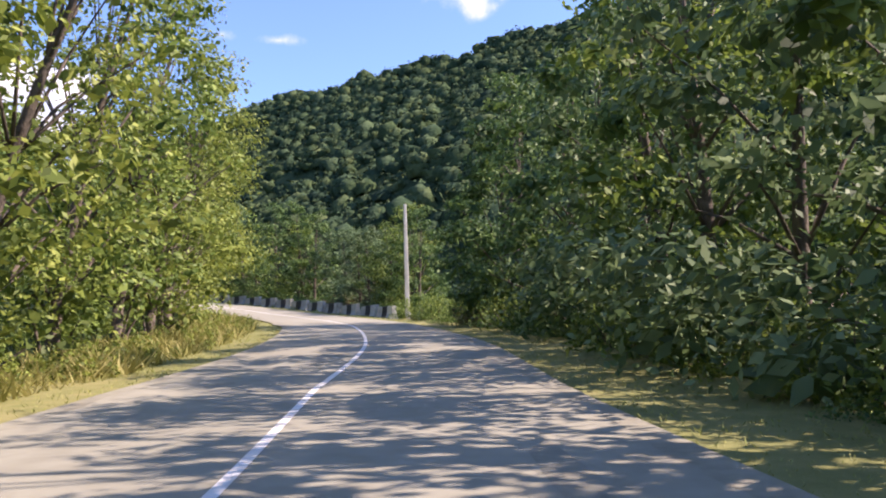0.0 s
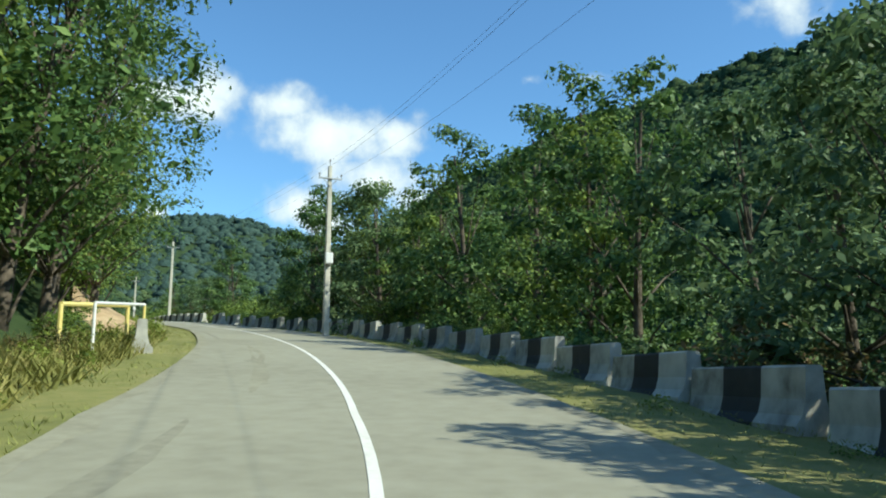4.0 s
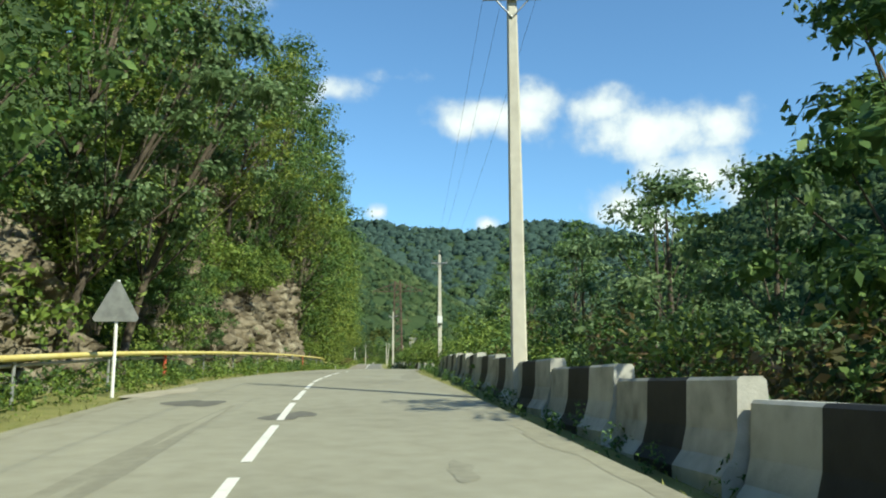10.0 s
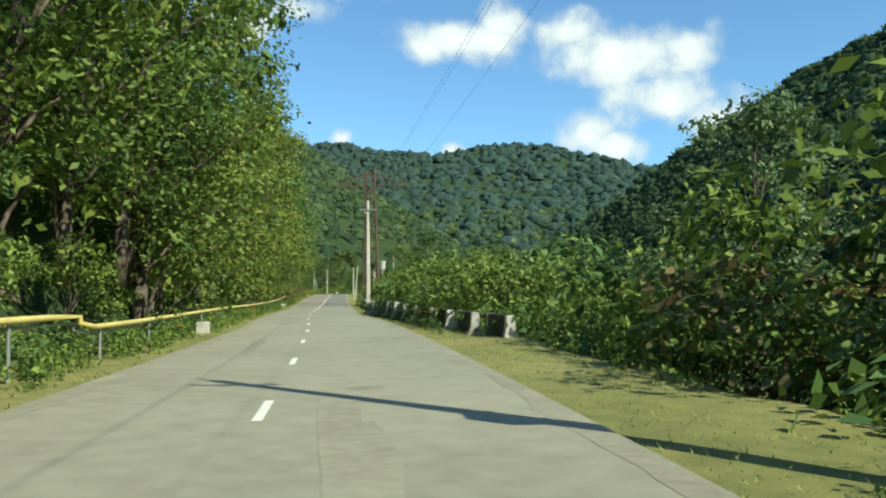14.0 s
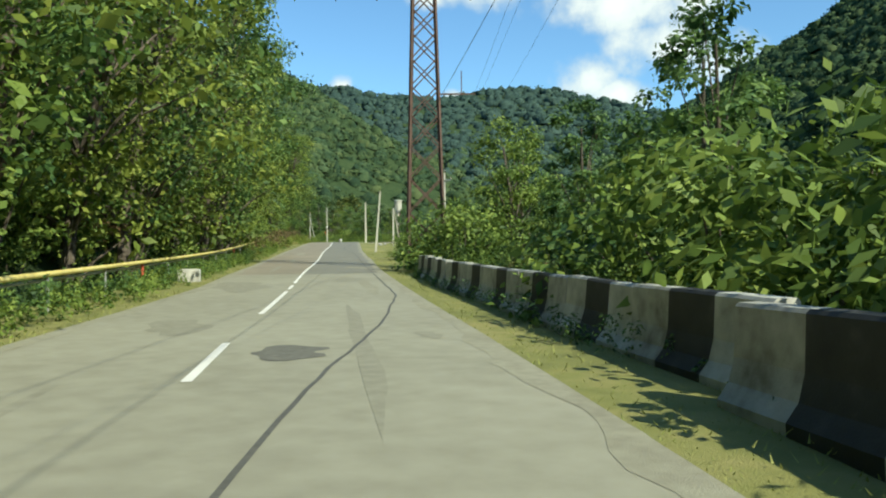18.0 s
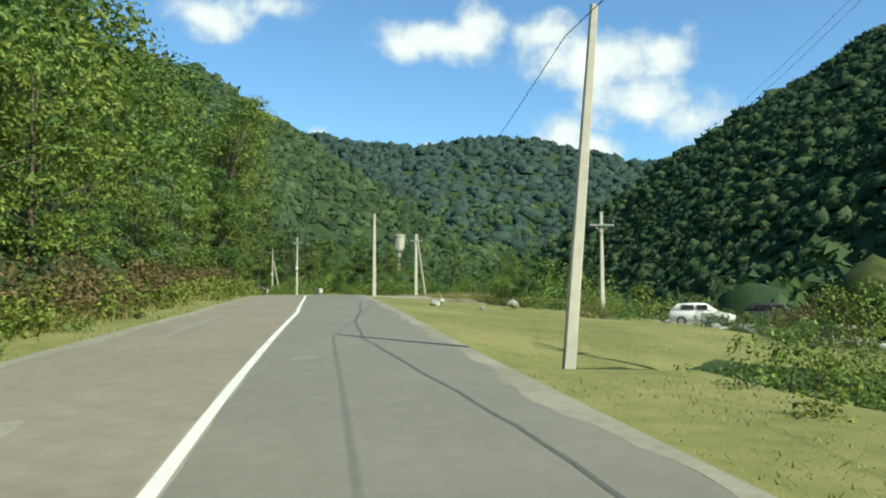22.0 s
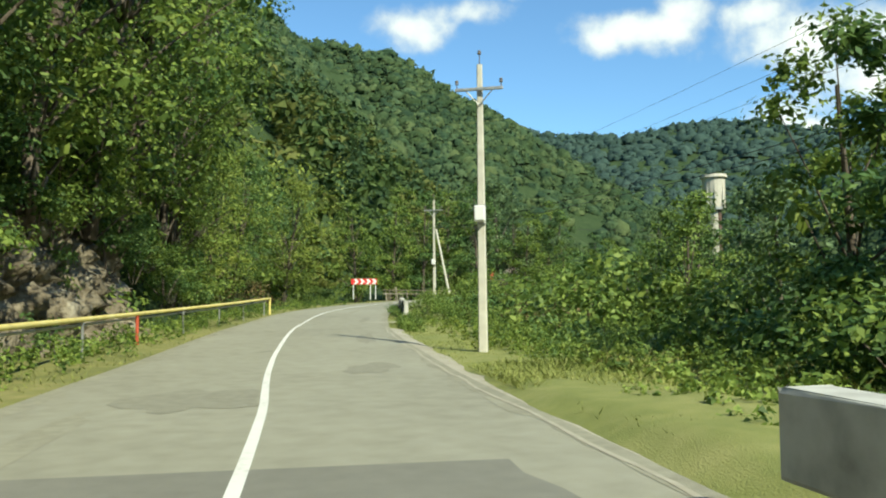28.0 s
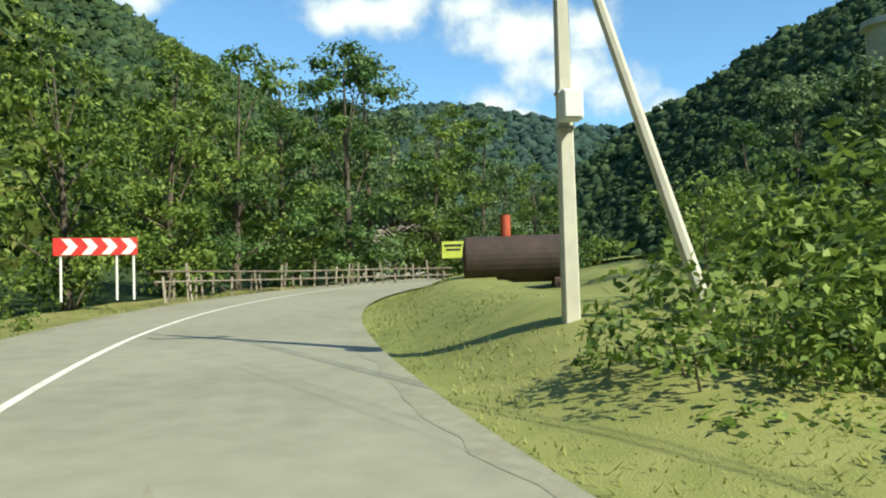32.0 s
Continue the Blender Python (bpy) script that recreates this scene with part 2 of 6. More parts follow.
M_DARKRUST = material("dark rusty tank steel", [(0.3, (0.03, 0.022, 0.018)), (0.7, (0.085, 0.05, 0.038))], scale=4, rough=0.75, bump=0.25, coarse=0.7)
M_WIRE = material("black cable", [(0.3, (0.02, 0.02, 0.022)), (0.7, (0.035, 0.035, 0.038))], scale=20, rough=0.6, bump=0)
M_INSUL = material("brown glazed porcelain", [(0.3, (0.10, 0.08, 0.07)), (0.7, (0.2, 0.18, 0.16))], scale=9, rough=0.25, bump=0)
M_BARK = material("grey brown bark", [(0.3, (0.06, 0.048, 0.036)), (0.6, (0.13, 0.105, 0.08)), (0.8, (0.2, 0.17, 0.13))], scale=4, rough=0.95, bump=0.8, fine=22, dist=0.03)
M_LEAF_A = foliage("sunlit green leaves", (0.066, 0.118, 0.024), (0.158, 0.236, 0.044), (0.285, 0.362, 0.078))
M_LEAF_B = foliage("deep green leaves", (0.044, 0.096, 0.028), (0.1, 0.182, 0.05), (0.195, 0.292, 0.08))
M_LEAF_C = foliage("yellowing leaves", (0.082, 0.122, 0.023), (0.192, 0.254, 0.042), (0.34, 0.385, 0.082))
M_LEAF_E = foliage("grey green leaves", (0.066, 0.118, 0.045), (0.134, 0.211, 0.087), (0.241, 0.328, 0.150))
M_LEAF_D = foliage("rusty brown shrub leaves", (0.073, 0.078, 0.032), (0.146, 0.133, 0.048), (0.293, 0.187, 0.095))
M_LEAF_FAR_A = foliage("hillside leaves", (0.037, 0.073, 0.019), (0.077, 0.128, 0.033), (0.150, 0.200, 0.055), vary=0.4, rough=0.8)
M_LEAF_FAR_B = foliage("shaded hillside leaves", (0.029, 0.060, 0.023), (0.055, 0.104, 0.037), (0.111, 0.163, 0.057), vary=0.4, rough=0.8)
M_LEAF_FAR_C = foliage("yellowing hillside leaves", (0.054, 0.079, 0.018), (0.120, 0.150, 0.034), (0.228, 0.228, 0.066), vary=0.4, rough=0.8)
M_LAWN = material("fresh lawn", [(0.26, (0.125, 0.145, 0.036)), (0.48, (0.21, 0.228, 0.06)), (0.74, (0.32, 0.305, 0.108))], scale=2.5, rough=0.95, bump=0.5, fine=55, coarse=0.25, dist=0.03)
M_BLADE = foliage("grass blades", (0.19, 0.22, 0.055), (0.29, 0.32, 0.085), (0.40, 0.40, 0.14), vary=0.5, rough=0.7)
M_BLADE2 = foliage("dry grass blades", (0.17, 0.175, 0.045), (0.30, 0.29, 0.085), (0.45, 0.40, 0.16), vary=0.5, rough=0.7)
M_PATCH2 = material("grey asphalt patch", [(0.3, (0.222, 0.210, 0.157)), (0.7, (0.285, 0.272, 0.205))], scale=6.0, rough=0.9, bump=0.35, fine=120, dist=0.01)
M_PATCH3 = material("newer asphalt", [(0.3, (0.175, 0.168, 0.135)), (0.7, (0.225, 0.216, 0.175))], scale=5.0, rough=0.88, bump=0.3, fine=150, coarse=0.4, dist=0.008)
M_SAND2 = material("pale dry sand", [(0.3, (0.30, 0.27, 0.20)), (0.7, (0.46, 0.42, 0.33))], scale=5.0, rough=0.95, bump=0.4, fine=60, coarse=0.8, dist=0.01)
M_BROWNROAD = material("dusty brown asphalt", [(0.3, (0.20, 0.175, 0.128)), (0.55, (0.262, 0.228, 0.168)), (0.8, (0.33, 0.29, 0.215))], scale=4, rough=0.92, bump=0.4, fine=130, coarse=0.4, dist=0.01)
M_DUST = material("road edge dust", [(0.3, (0.22, 0.205, 0.15)), (0.55, (0.30, 0.285, 0.21)), (0.8, (0.37, 0.35, 0.26))], scale=7, rough=0.95, bump=0.6, fine=70, coarse=0.9, dist=0.012)
M_GLASS = material("dark car glass", [(0.3, (0.02, 0.025, 0.028)), (0.7, (0.035, 0.04, 0.045))], scale=2, rough=0.08, bump=0)
M_BANNER = material("yellow green banner cloth", [(0.3, (0.55, 0.62, 0.08)), (0.7, (0.72, 0.75, 0.16))], scale=3, rough=0.8, bump=0.2)
M_OLDWOOD = material("weathered grey wood", [(0.3, (0.16, 0.13, 0.10)), (0.7, (0.36, 0.31, 0.25))], scale=7, rough=0.9, bump=0.5, fine=40, rand="object", vary=0.4)
M_REDROOF = material("red metal roofing", [(0.3, (0.40, 0.07, 0.06)), (0.7, (0.55, 0.12, 0.10))], scale=2, rough=0.5, bump=0.2)
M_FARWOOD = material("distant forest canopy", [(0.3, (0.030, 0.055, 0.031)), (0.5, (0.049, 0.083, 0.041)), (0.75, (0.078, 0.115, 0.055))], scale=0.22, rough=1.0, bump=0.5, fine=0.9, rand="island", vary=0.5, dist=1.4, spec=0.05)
M_FARWOOD_B = material("distant lighter forest canopy", [(0.3, (0.037, 0.062, 0.028)), (0.5, (0.060, 0.093, 0.040)), (0.75, (0.096, 0.128, 0.055))], scale=0.22, rough=1.0, bump=0.5, fine=0.9, rand="island", vary=0.5, dist=1.4, spec=0.05)
# Blue of the distance haze is painted into this canopy colour.
M_FARWOOD_HAZE = material("far forest canopy tinted with haze", [(0.3, (0.036, 0.062, 0.052)), (0.5, (0.049, 0.081, 0.066)), (0.75, (0.066, 0.102, 0.080))], scale=0.06, rough=1.0, bump=1.0, fine=0.25, rand="island", vary=0.25, dist=3.0, spec=0.05)
M_RIVERSTONE = material("pale river stones", [(0.3, (0.2, 0.2, 0.18)), (0.6, (0.38, 0.37, 0.33)), (0.8, (0.5, 0.48, 0.44))], scale=3, rough=0.9, bump=0.8, fine=6, dist=0.1, rand="island", vary=0.3)

# ---------------------------------------------------------------- mesh helpers


def mesh_ob(name, verts, faces, mat, parent=None, label="", smooth=False):
    me = bpy.data.meshes.new(name)
    verts = np.asarray(verts, dtype=np.float32).reshape(-1, 3)
    if isinstance(faces, np.ndarray):
        k = faces.shape[1]
        me.vertices.add(len(verts))
        me.vertices.foreach_set("co", verts.ravel())
        me.loops.add(faces.size)
        me.loops.foreach_set("vertex_index", faces.ravel().astype(np.int32))
        me.polygons.add(len(faces))
        me.polygons.foreach_set("loop_start", np.arange(0, faces.size, k, dtype=np.int32))
        me.polygons.foreach_set("loop_total", np.full(len(faces), k, dtype=np.int32))
        me.update(calc_edges=True)
    else:
        me.from_pydata(verts.tolist(), [], faces)
        me.update()
    me.materials.append(mat)
    if smooth:
        me.polygons.foreach_set("use_smooth", np.ones(len(me.polygons), dtype=bool))
    ob = new(name, me)
    if parent:
        ob.parent = parent
    if label:
        ob["label"] = label
    return ob


def part(name, bm, mat, parent=None, label="", smooth=False):
    """Links a bmesh as one mesh object, under a thing if one is given."""
    me = bpy.data.meshes.new(name)
    bmesh.ops.recalc_face_normals(bm, faces=bm.faces)
    bm.to_mesh(me)
    bm.free()
    me.materials.append(mat)
    if smooth:
        for p in me.polygons:
            p.use_smooth = True
    ob = new(name, me)
    if parent:
        ob.parent = parent
    if label:
        ob["label"] = label
    return ob


def box(bm, size, at=(0, 0, 0), rot=None, bevel=0.0):
    m = Matrix.Translation(at) @ (rot.to_4x4() if rot else Matrix.Identity(4)) @ Matrix.Diagonal((*size, 1))
    made = bmesh.ops.create_cube(bm, size=1.0, matrix=m)
    if bevel:
        edges = list({e for v in made["verts"] for e in v.link_edges})
        bmesh.ops.bevel(bm, geom=edges, offset=bevel, segments=2, affect="EDGES", profile=0.5)
    return bm


def rod(bm, a, b, r0, r1=None, sides=8, caps=True):
    a, b = Vector(a), Vector(b)
    d = b - a
    m = Matrix.Translation((a + b) / 2) @ d.to_track_quat("Z", "Y").to_matrix().to_4x4()
    bmesh.ops.create_cone(bm, cap_ends=caps, segments=sides, radius1=r0, radius2=r0 if r1 is None else r1, depth=d.length, matrix=m)
    return bm


def thing(name, at=None, label="", category="", group="", kind=""):
    ob = new(name)
    ob.matrix_basis = at or Matrix.Identity(4)
    return tagged(ob, label, category, group, kind)


# ---------------------------------------------------------------- the road's line
# Points along the lane that the car follows, on the road's surface, about sixteen metres apart.
REF = [
    (2.36, -39.63, -0.01), (1.48, -23.63, -0.01), (0.61, -7.62, -0.01), (-0.27, 8.38, 0.30),
    (-1.55, 24.35, 1.02), (-4.98, 39.98, 1.88), (-10.68, 54.95, 2.81), (-19.41, 68.36, 4.18),
    (-29.85, 80.52, 5.49), (-41.34, 91.68, 6.67), (-53.71, 101.87, 7.85), (-66.28, 111.83, 8.73),
    (-78.58, 122.09, 9.29), (-90.40, 132.93, 9.59), (-102.61, 143.31, 9.78), (-115.06, 153.40, 9.96),
    (-127.59, 163.40, 10.15), (-139.97, 173.57, 10.25), (-152.43, 183.66, 10.36), (-164.90, 193.73, 10.61),
    (-177.23, 203.98, 10.88), (-189.61, 214.15, 11.25), (-201.77, 224.59, 11.56), (-213.84, 235.15, 11.77),
    (-226.07, 245.50, 11.89), (-239.44, 254.32, 11.94), (-253.84, 261.35, 11.99), (-268.06, 268.73, 12.32),
    (-281.56, 277.36, 12.79), (-292.55, 288.92, 13.24), (-298.82, 303.58, 13.69), (-299.58, 319.50, 14.14),
    (-294.74, 334.70, 14.59),
]
REF_BEFORE = 40.00        # metres of road before the start



def spline(points, step=1.0):
    p = np.array(points, dtype=float)
    p = np.vstack([2 * p[0] - p[1], p, 2 * p[-1] - p[-2]])
    out = []
    for k in range(1, len(p) - 2):
        a, b, c, d = p[k - 1:k + 3]
        n = max(2, int(np.linalg.norm(c - b) / step))
        for u in np.linspace(0, 1, n, endpoint=False):
            out.append(0.5 * (2 * b + (c - a) * u + (2 * a - 5 * b + 4 * c - d) * u**2 + (3 * b - a - 3 * c + d) * u**3))
    out.append(p[-2])
    return np.array(out)


LINE = spline(REF)
STA = np.r_[0, np.cumsum(np.linalg.norm(np.diff(LINE[:, :2], axis=0), axis=1))] - REF_BEFORE
CREST = np.clip((STA - 272) / 76, 0, 1)
LINE[:, 2] += CREST ** 2 * (3 - 2 * CREST)          # the road climbs another metre past the meadow
TAN = np.gradient(LINE[:, :2], STA, axis=0)
TAN /= np.linalg.norm(TAN, axis=1, keepdims=True)


def on_line(s):
    s = np.asarray(s, dtype=float)
    return np.stack([np.interp(s, STA, LINE[:, k]) for k in range(3)], -1), np.stack([np.interp(s, STA, TAN[:, k]) for k in range(2)], -1)


def at(s, l, dz=0.0):
    """World place at s metres along the road and l metres to the right of its line, dz above the road."""
    p, t = on_line(s)
    l = np.asarray(l, dtype=float)
    return np.stack([p[..., 0] + t[..., 1] * l, p[..., 1] - t[..., 0] * l, p[..., 2] + dz + 0 * l], -1)


def heading(s):
    t = on_line(s)[1]
    return math.degrees(math.atan2(-t[0], t[1]))


# s, left edge, centre line, right edge of the asphalt
EDGES = np.array([(-40, -4.6, -1.2, 2.2), (12, -4.4, -1.25, 2.3), (25, -3.7, -0.6, 2.7), (37, -3.0, 0.05, 2.85), (52, -3.2, -0.26, 2.65), (60, -3.8, -0.5, 2.6),
                  (90, -3.1, -0.47, 2.8), (109, -3.4, -0.72, 2.7), (122, -3.9, -0.92, 2.4), (133, -4.1, -0.98, 2.3), (144, -4.2, -1.2, 2.15), (157, -3.4, -1.02, 1.9), (170, -3.6, -0.74, 2.2),
                  (204, -3.3, -0.85, 2.5), (226, -3.8, -1.28, 1.75), (240, -4.1, -1.35, 2.0), (254, -3.85, -1.15, 2.12), (281, -4.4, -1.0, 2.4), (311, -3.7, -0.71, 2.3),
                  (333, -4.0, -1.22, 2.1), (357, -3.4, -0.56, 2.3), (371, -3.7, -0.7, 2.25), (379, -3.7, -1.05, 2.2), (391, -3.7, -1.3, 2.05), (416, -3.5, -1.4, 2.2), (470, -3.5, -0.9, 2.2)])


def edge(s, k):
    return np.interp(s, EDGES[:, 0], EDGES[:, k])


def smooth(x, a, b):
    u = np.clip((x - a) / (b - a), 0, 1)
    return u * u * (3 - 2 * u)


def wobble(x, y, scale, seed=0.0):
    """Cheap layered waves, about -1 to 1."""
    x, y = np.asarray(x) / scale, np.asarray(y) / scale
    return (np.sin(1.7 * x + 0.9 * y + seed) + np.sin(-1.1 * x + 1.9 * y + 2.1 * seed + 1) + 0.6 * np.sin(3.1 * x - 2.3 * y + seed * 0.7 + 2)
            + 0.6 * np.sin(2.6 * x + 3.7 * y + 3 + seed)) / 3.2


# ---------------------------------------------------------------- terrain
O = np.array([-150.0, 185.0])          # a point of the valley's axis
DU, DV = np.array([-0.70, 0.714]), np.array([0.714, 0.70])   # down the valley; to its right
# left side: s, where the slope starts, its steepness
BANK = np.array([(-60, -9, 0.25), (45, -9, 0.25), (70, -7.0, 0.45), (85, -6.4, 0.75), (112, -7.6, 0.9), (140, -8.2, 1.1), (150, -7.0, 1.5),
                 (200, -6.6, 1.5), (215, -7.4, 1.0), (270, -7.8, 0.9), (300, -6.6, 0.75), (340, -6.2, 0.8), (355, -7.0, 1.3), (395, -7.0, 1.3), (405, -9, 0.6), (418, -12, 0.12), (480, -12, 0.05)])


def stations(x, y):
    xy = np.stack([np.ravel(x), np.ravel(y)], -1)
    s, l, z = np.zeros(len(xy)), np.zeros(len(xy)), np.zeros(len(xy))
    for a in range(0, len(xy), 4000):
        d = ((xy[a:a + 4000, None] - LINE[None, :, :2])**2).sum(-1)
        k = d.argmin(1)
        off = xy[a:a + 4000] - LINE[k, :2]
        s[a:a + 4000], z[a:a + 4000] = STA[k], LINE[k, 2]
        side = off[:, 0] * TAN[k, 1] - off[:, 1] * TAN[k, 0]
        l[a:a + 4000] = np.sign(side + 1e-9) * np.sqrt(d[np.arange(len(k)), k])
    return s, l, z


# a spur of the left side that runs out into the valley: x, y, height of its back
SPUR = np.array([(-880.0, 420.0, 236.0), (-770.0, 550.0, 196.0), (-800.0, 655.0, 174.0), (-785.0, 715.0, 142.0), (-785.0, 760.0, 108.0), (-770.0, 850.0, 30.0)])


def spur(x, y):
    best = np.full(np.shape(x), -50.0)
    for (ax, ay, ah), (bx, by, bh) in zip(SPUR, SPUR[1:]):
        dx, dy = bx - ax, by - ay
        w = np.clip(((x - ax) * dx + (y - ay) * dy) / (dx * dx + dy * dy), 0, 1)
        best = np.maximum(best, ah + (bh - ah) * w - 0.62 * np.hypot(x - ax - dx * w, y - ay - dy * w))
    return best


def ground(x, y):
    """Height of the land at places x, y."""
    shape = np.shape(x)
    x, y = np.ravel(np.asarray(x, float)), np.ravel(np.asarray(y, float))
    s, l, z = stations(x, y)
    u, v = (x - O[0]) * DU[0] + (y - O[1]) * DU[1], (x - O[0]) * DV[0] + (y - O[1]) * DV[1]
    foot, steep = np.interp(s, BANK[:, 0], BANK[:, 1]), np.interp(s, BANK[:, 0], BANK[:, 2])
    cliff = smooth(s, 146, 154) * (1 - smooth(s, 196, 204)) + smooth(s, 352, 358) * (1 - smooth(s, 392, 400)) * 0.7
    dl = np.maximum(foot - 1.0 * cliff - l, 0)
    left = np.minimum(dl, 3.2) * steep * (1 + 1.6 * cliff) + np.maximum(dl - 3.2, 0) * np.minimum(steep, 0.95)
    left = np.minimum(left, 70 + 0 * left)
    dr = np.maximum(l - edge(s, 3) - 2.6, 0)
    open_field = smooth(s, 296, 304) * (1 - smooth(s, 340, 352))
    pull_out = smooth(s, 342, 350) * (1 - smooth(s, 368, 376))
    right = -np.minimum(dr * 0.32, 3.4) - smooth(dr, 14, 34) * 2.5
    right = right + 0.6 * smooth(s, 404, 412) * smooth(l, 2.3, 4.4) + 2.0 * smooth(s, 408, 418) * smooth(dr, 0, 6) - 0.45 * smooth(s, 396, 402) * smooth(l, 1.0, 1.8) * (1 - smooth(l, 4.6, 6.0))
    right = right * (1 - open_field) * (1 - pull_out) + open_field * (-np.minimum(dr * 0.06, 1.0) - smooth(dr, 12, 30) * 1.6) + pull_out * (-smooth(dr, 9, 26) * 4)
    near = z - 0.26 - 0.3 * (open_field + pull_out) * smooth(l, 1.0, 2.2) + np.where(l < 0, left, right) + 0.12 * wobble(x, y, 2.2) * smooth(np.abs(l), 4.5, 9)
    # the valley's sides and the ranges that close it
    begin = smooth(u, -260, -120)
    rough = 5 * wobble(x, y, 45, 1.0) + 9 * wobble(x, y, 130, 2.0)
    dlv = np.maximum(-v - 30, 0)
    top = np.clip(262 + 0.117 * (u - 900), 235, 470)
    lefthill = begin * np.where(dlv * 0.95 < top, dlv * 0.95, np.maximum(top - 0.25 * (dlv - top / 0.95), 60))
    drv = np.maximum(v - 95, 0)
    crest = 172 + 18 * smooth(u, 100, 400) * (1 - smooth(u, 650, 850)) - 45 * smooth(u, 900, 1500)
    righthill = np.where(drv < 230, drv / 230 * crest, np.maximum(crest - 0.12 * (drv - 230), 40))
    peak = np.interp(v, [-600, -290, -122, 54, 208, 325, 405, 525, 608, 735, 1000], [520, 464, 428, 402, 434, 444, 414, 356, 316, 296, 285])
    far = np.minimum(np.maximum(u - 1000, 0) * 0.38, peak - 0.1 * np.maximum(u - 2250, 0)) + np.maximum(-u - 700, 0) * 0.2
    hills = np.maximum(np.maximum(np.maximum(lefthill, righthill), far), spur(x, y))
    hills = np.maximum(hills, 0) + rough * smooth(hills, 15, 90)
    floor = np.interp(s, [0, 120, 430], [-3, 3, 7]) - 1.5
    glob = floor + hills
    yard = 1 - smooth(np.hypot(x + 201.0, y - 258.0), 9, 15)
    near = near * (1 - yard) + 10.8 * yard
    w = smooth(np.abs(l), 26, 62) * (1 - yard)
    return (near * (1 - w) + np.maximum(glob, near - 40) * w).reshape(shape)


def axis(lo, hi, step, reach, grow=1.13):
    a = list(np.arange(lo, hi, step))
    d = step
    while a[-1] < reach:
        d *= grow
        a.append(a[-1] + d)
    d = step
    while a[0] > -reach:
        d *= grow
        a.insert(0, a[0] - d)
    return np.array(a)


GU, GV = axis(-300, 300, 2.0, 3900), axis(-60, 90, 1.5, 3000)
UU, VV = np.meshgrid(GU, GV, indexing="ij")
GX, GY = O[0] + UU * DU[0] + VV * DV[0], O[1] + UU * DU[1] + VV * DV[1]
GZ = ground(GX, GY)
nu, nv = GX.shape
idx = np.arange(nu * nv).reshape(nu, nv)
quads = np.stack([idx[:-1, :-1].ravel(), idx[:-1, 1:].ravel(), idx[1:, 1:].ravel(), idx[1:, :-1].ravel()], -1)
land = mesh_ob("ground", np.stack([GX.ravel(), GY.ravel(), GZ.ravel()], -1), quads, M_CANOPY_GROUND, smooth=True)
tagged(land, "wooded valley floor and hillsides, ground toned like lit and shaded canopy", "ground", kind="structure")


def ribbon(name, s0, s1, left, right, dz, mat, step=1.0, rows=2, label="", parent=None, crown=0.0):
    """A strip along the road; left, right: functions of s, or numbers; dz a number or a function of (s, share)."""
    ss = np.arange(s0, s1 + 0.01, step)
    f = left if callable(left) else (lambda s: left + 0 * s)
    g = right if callable(right) else (lambda s: right + 0 * s)
    verts = []
    for k in range(rows):
        c = k / (rows - 1)
        l = f(ss) * (1 - c) + g(ss) * c
        h = dz(ss, c) if callable(dz) else dz
        verts.append(at(ss, l, h))
    n = len(ss)
    v = np.stack(verts, 1).reshape(-1, 3)
    i = np.arange(n * rows).reshape(n, rows)
    q = np.stack([i[:-1, :-1].ravel(), i[:-1, 1:].ravel(), i[1:, 1:].ravel(), i[1:, :-1].ravel()], -1)
    return mesh_ob(name, v, q, mat, parent, label, smooth=True)


S0, S1 = -38.0, 462.0
road = ribbon("road", S0, S1, lambda s: edge(s, 1) + 0.08 * wobble(s, 0, 1.3), lambda s: edge(s, 3) + 0.10 * wobble(s, 5, 1.1), 0.0, M_ASPHALT, rows=5)
tagged(road, "worn grey two-lane asphalt road with patches", "road", kind="structure")
vl = ribbon("verge_left", S0, S1, lambda s: edge(s, 1) - 2.6, lambda s: edge(s, 1) + 0.35, lambda s, c: -0.03 + 0.10 * wobble(s, c * 3, 1.7) * (1 - c) - 0.02 * c, M_GRASSLAND, rows=5)
tagged(vl, "short grass verge beside the road", "verge", kind="structure")
vr = ribbon("verge_right", S0, 298.0, lambda s: edge(s, 3) - 0.35, lambda s: edge(s, 3) + 2.9, lambda s, c: -0.05 + 0.10 * wobble(s, c * 3, 1.9, 2) * c - 0.02 * (1 - c) - 0.08 * c, M_GRASSLAND, rows=5)
tagged(vr, "short grass verge in front of the barrier", "verge", kind="structure")
vr2 = ribbon("verge_right_end", 357.0, S1, lambda s: edge(s, 3) - 0.35, lambda s: edge(s, 3) + 3.2 + 6.0 * (1 - smooth(s, 368, 380)), lambda s, c: -0.05 + 0.10 * wobble(s, c * 3, 1.9, 2) * c - 0.02 * (1 - c) + 0.6 * smooth(s, 404, 412) * smooth(c, 0.15, 0.75), M_LAWN, rows=13)
tagged(vr2, "short grass verge beside the road", "verge", kind="structure")
field = ribbon("grass_field", 298.0, 349.0, lambda s: edge(s, 3) - 0.3, lambda s: edge(s, 3) + 2.9 + 11.0 * smooth(s, 298, 308), lambda s, c: -0.03 - 1.1 * c + 0.10 * wobble(s, c * 11, 2.5, 1) * np.minimum(1, 4 * c), M_GRASSLAND, rows=13)
tagged(field, "sunlit yellow-green roadside meadow", "grass", kind="structure")
ss, ll = np.meshgrid(np.arange(405.0, 436.0, 0.6), np.linspace(1.7, 13.0, 24), indexing="ij")
lawn = at(ss, ll)
lawn[..., 2] = ground(lawn[..., 0], lawn[..., 1]) + 0.05
gi = np.arange(ss.size).reshape(ss.shape)
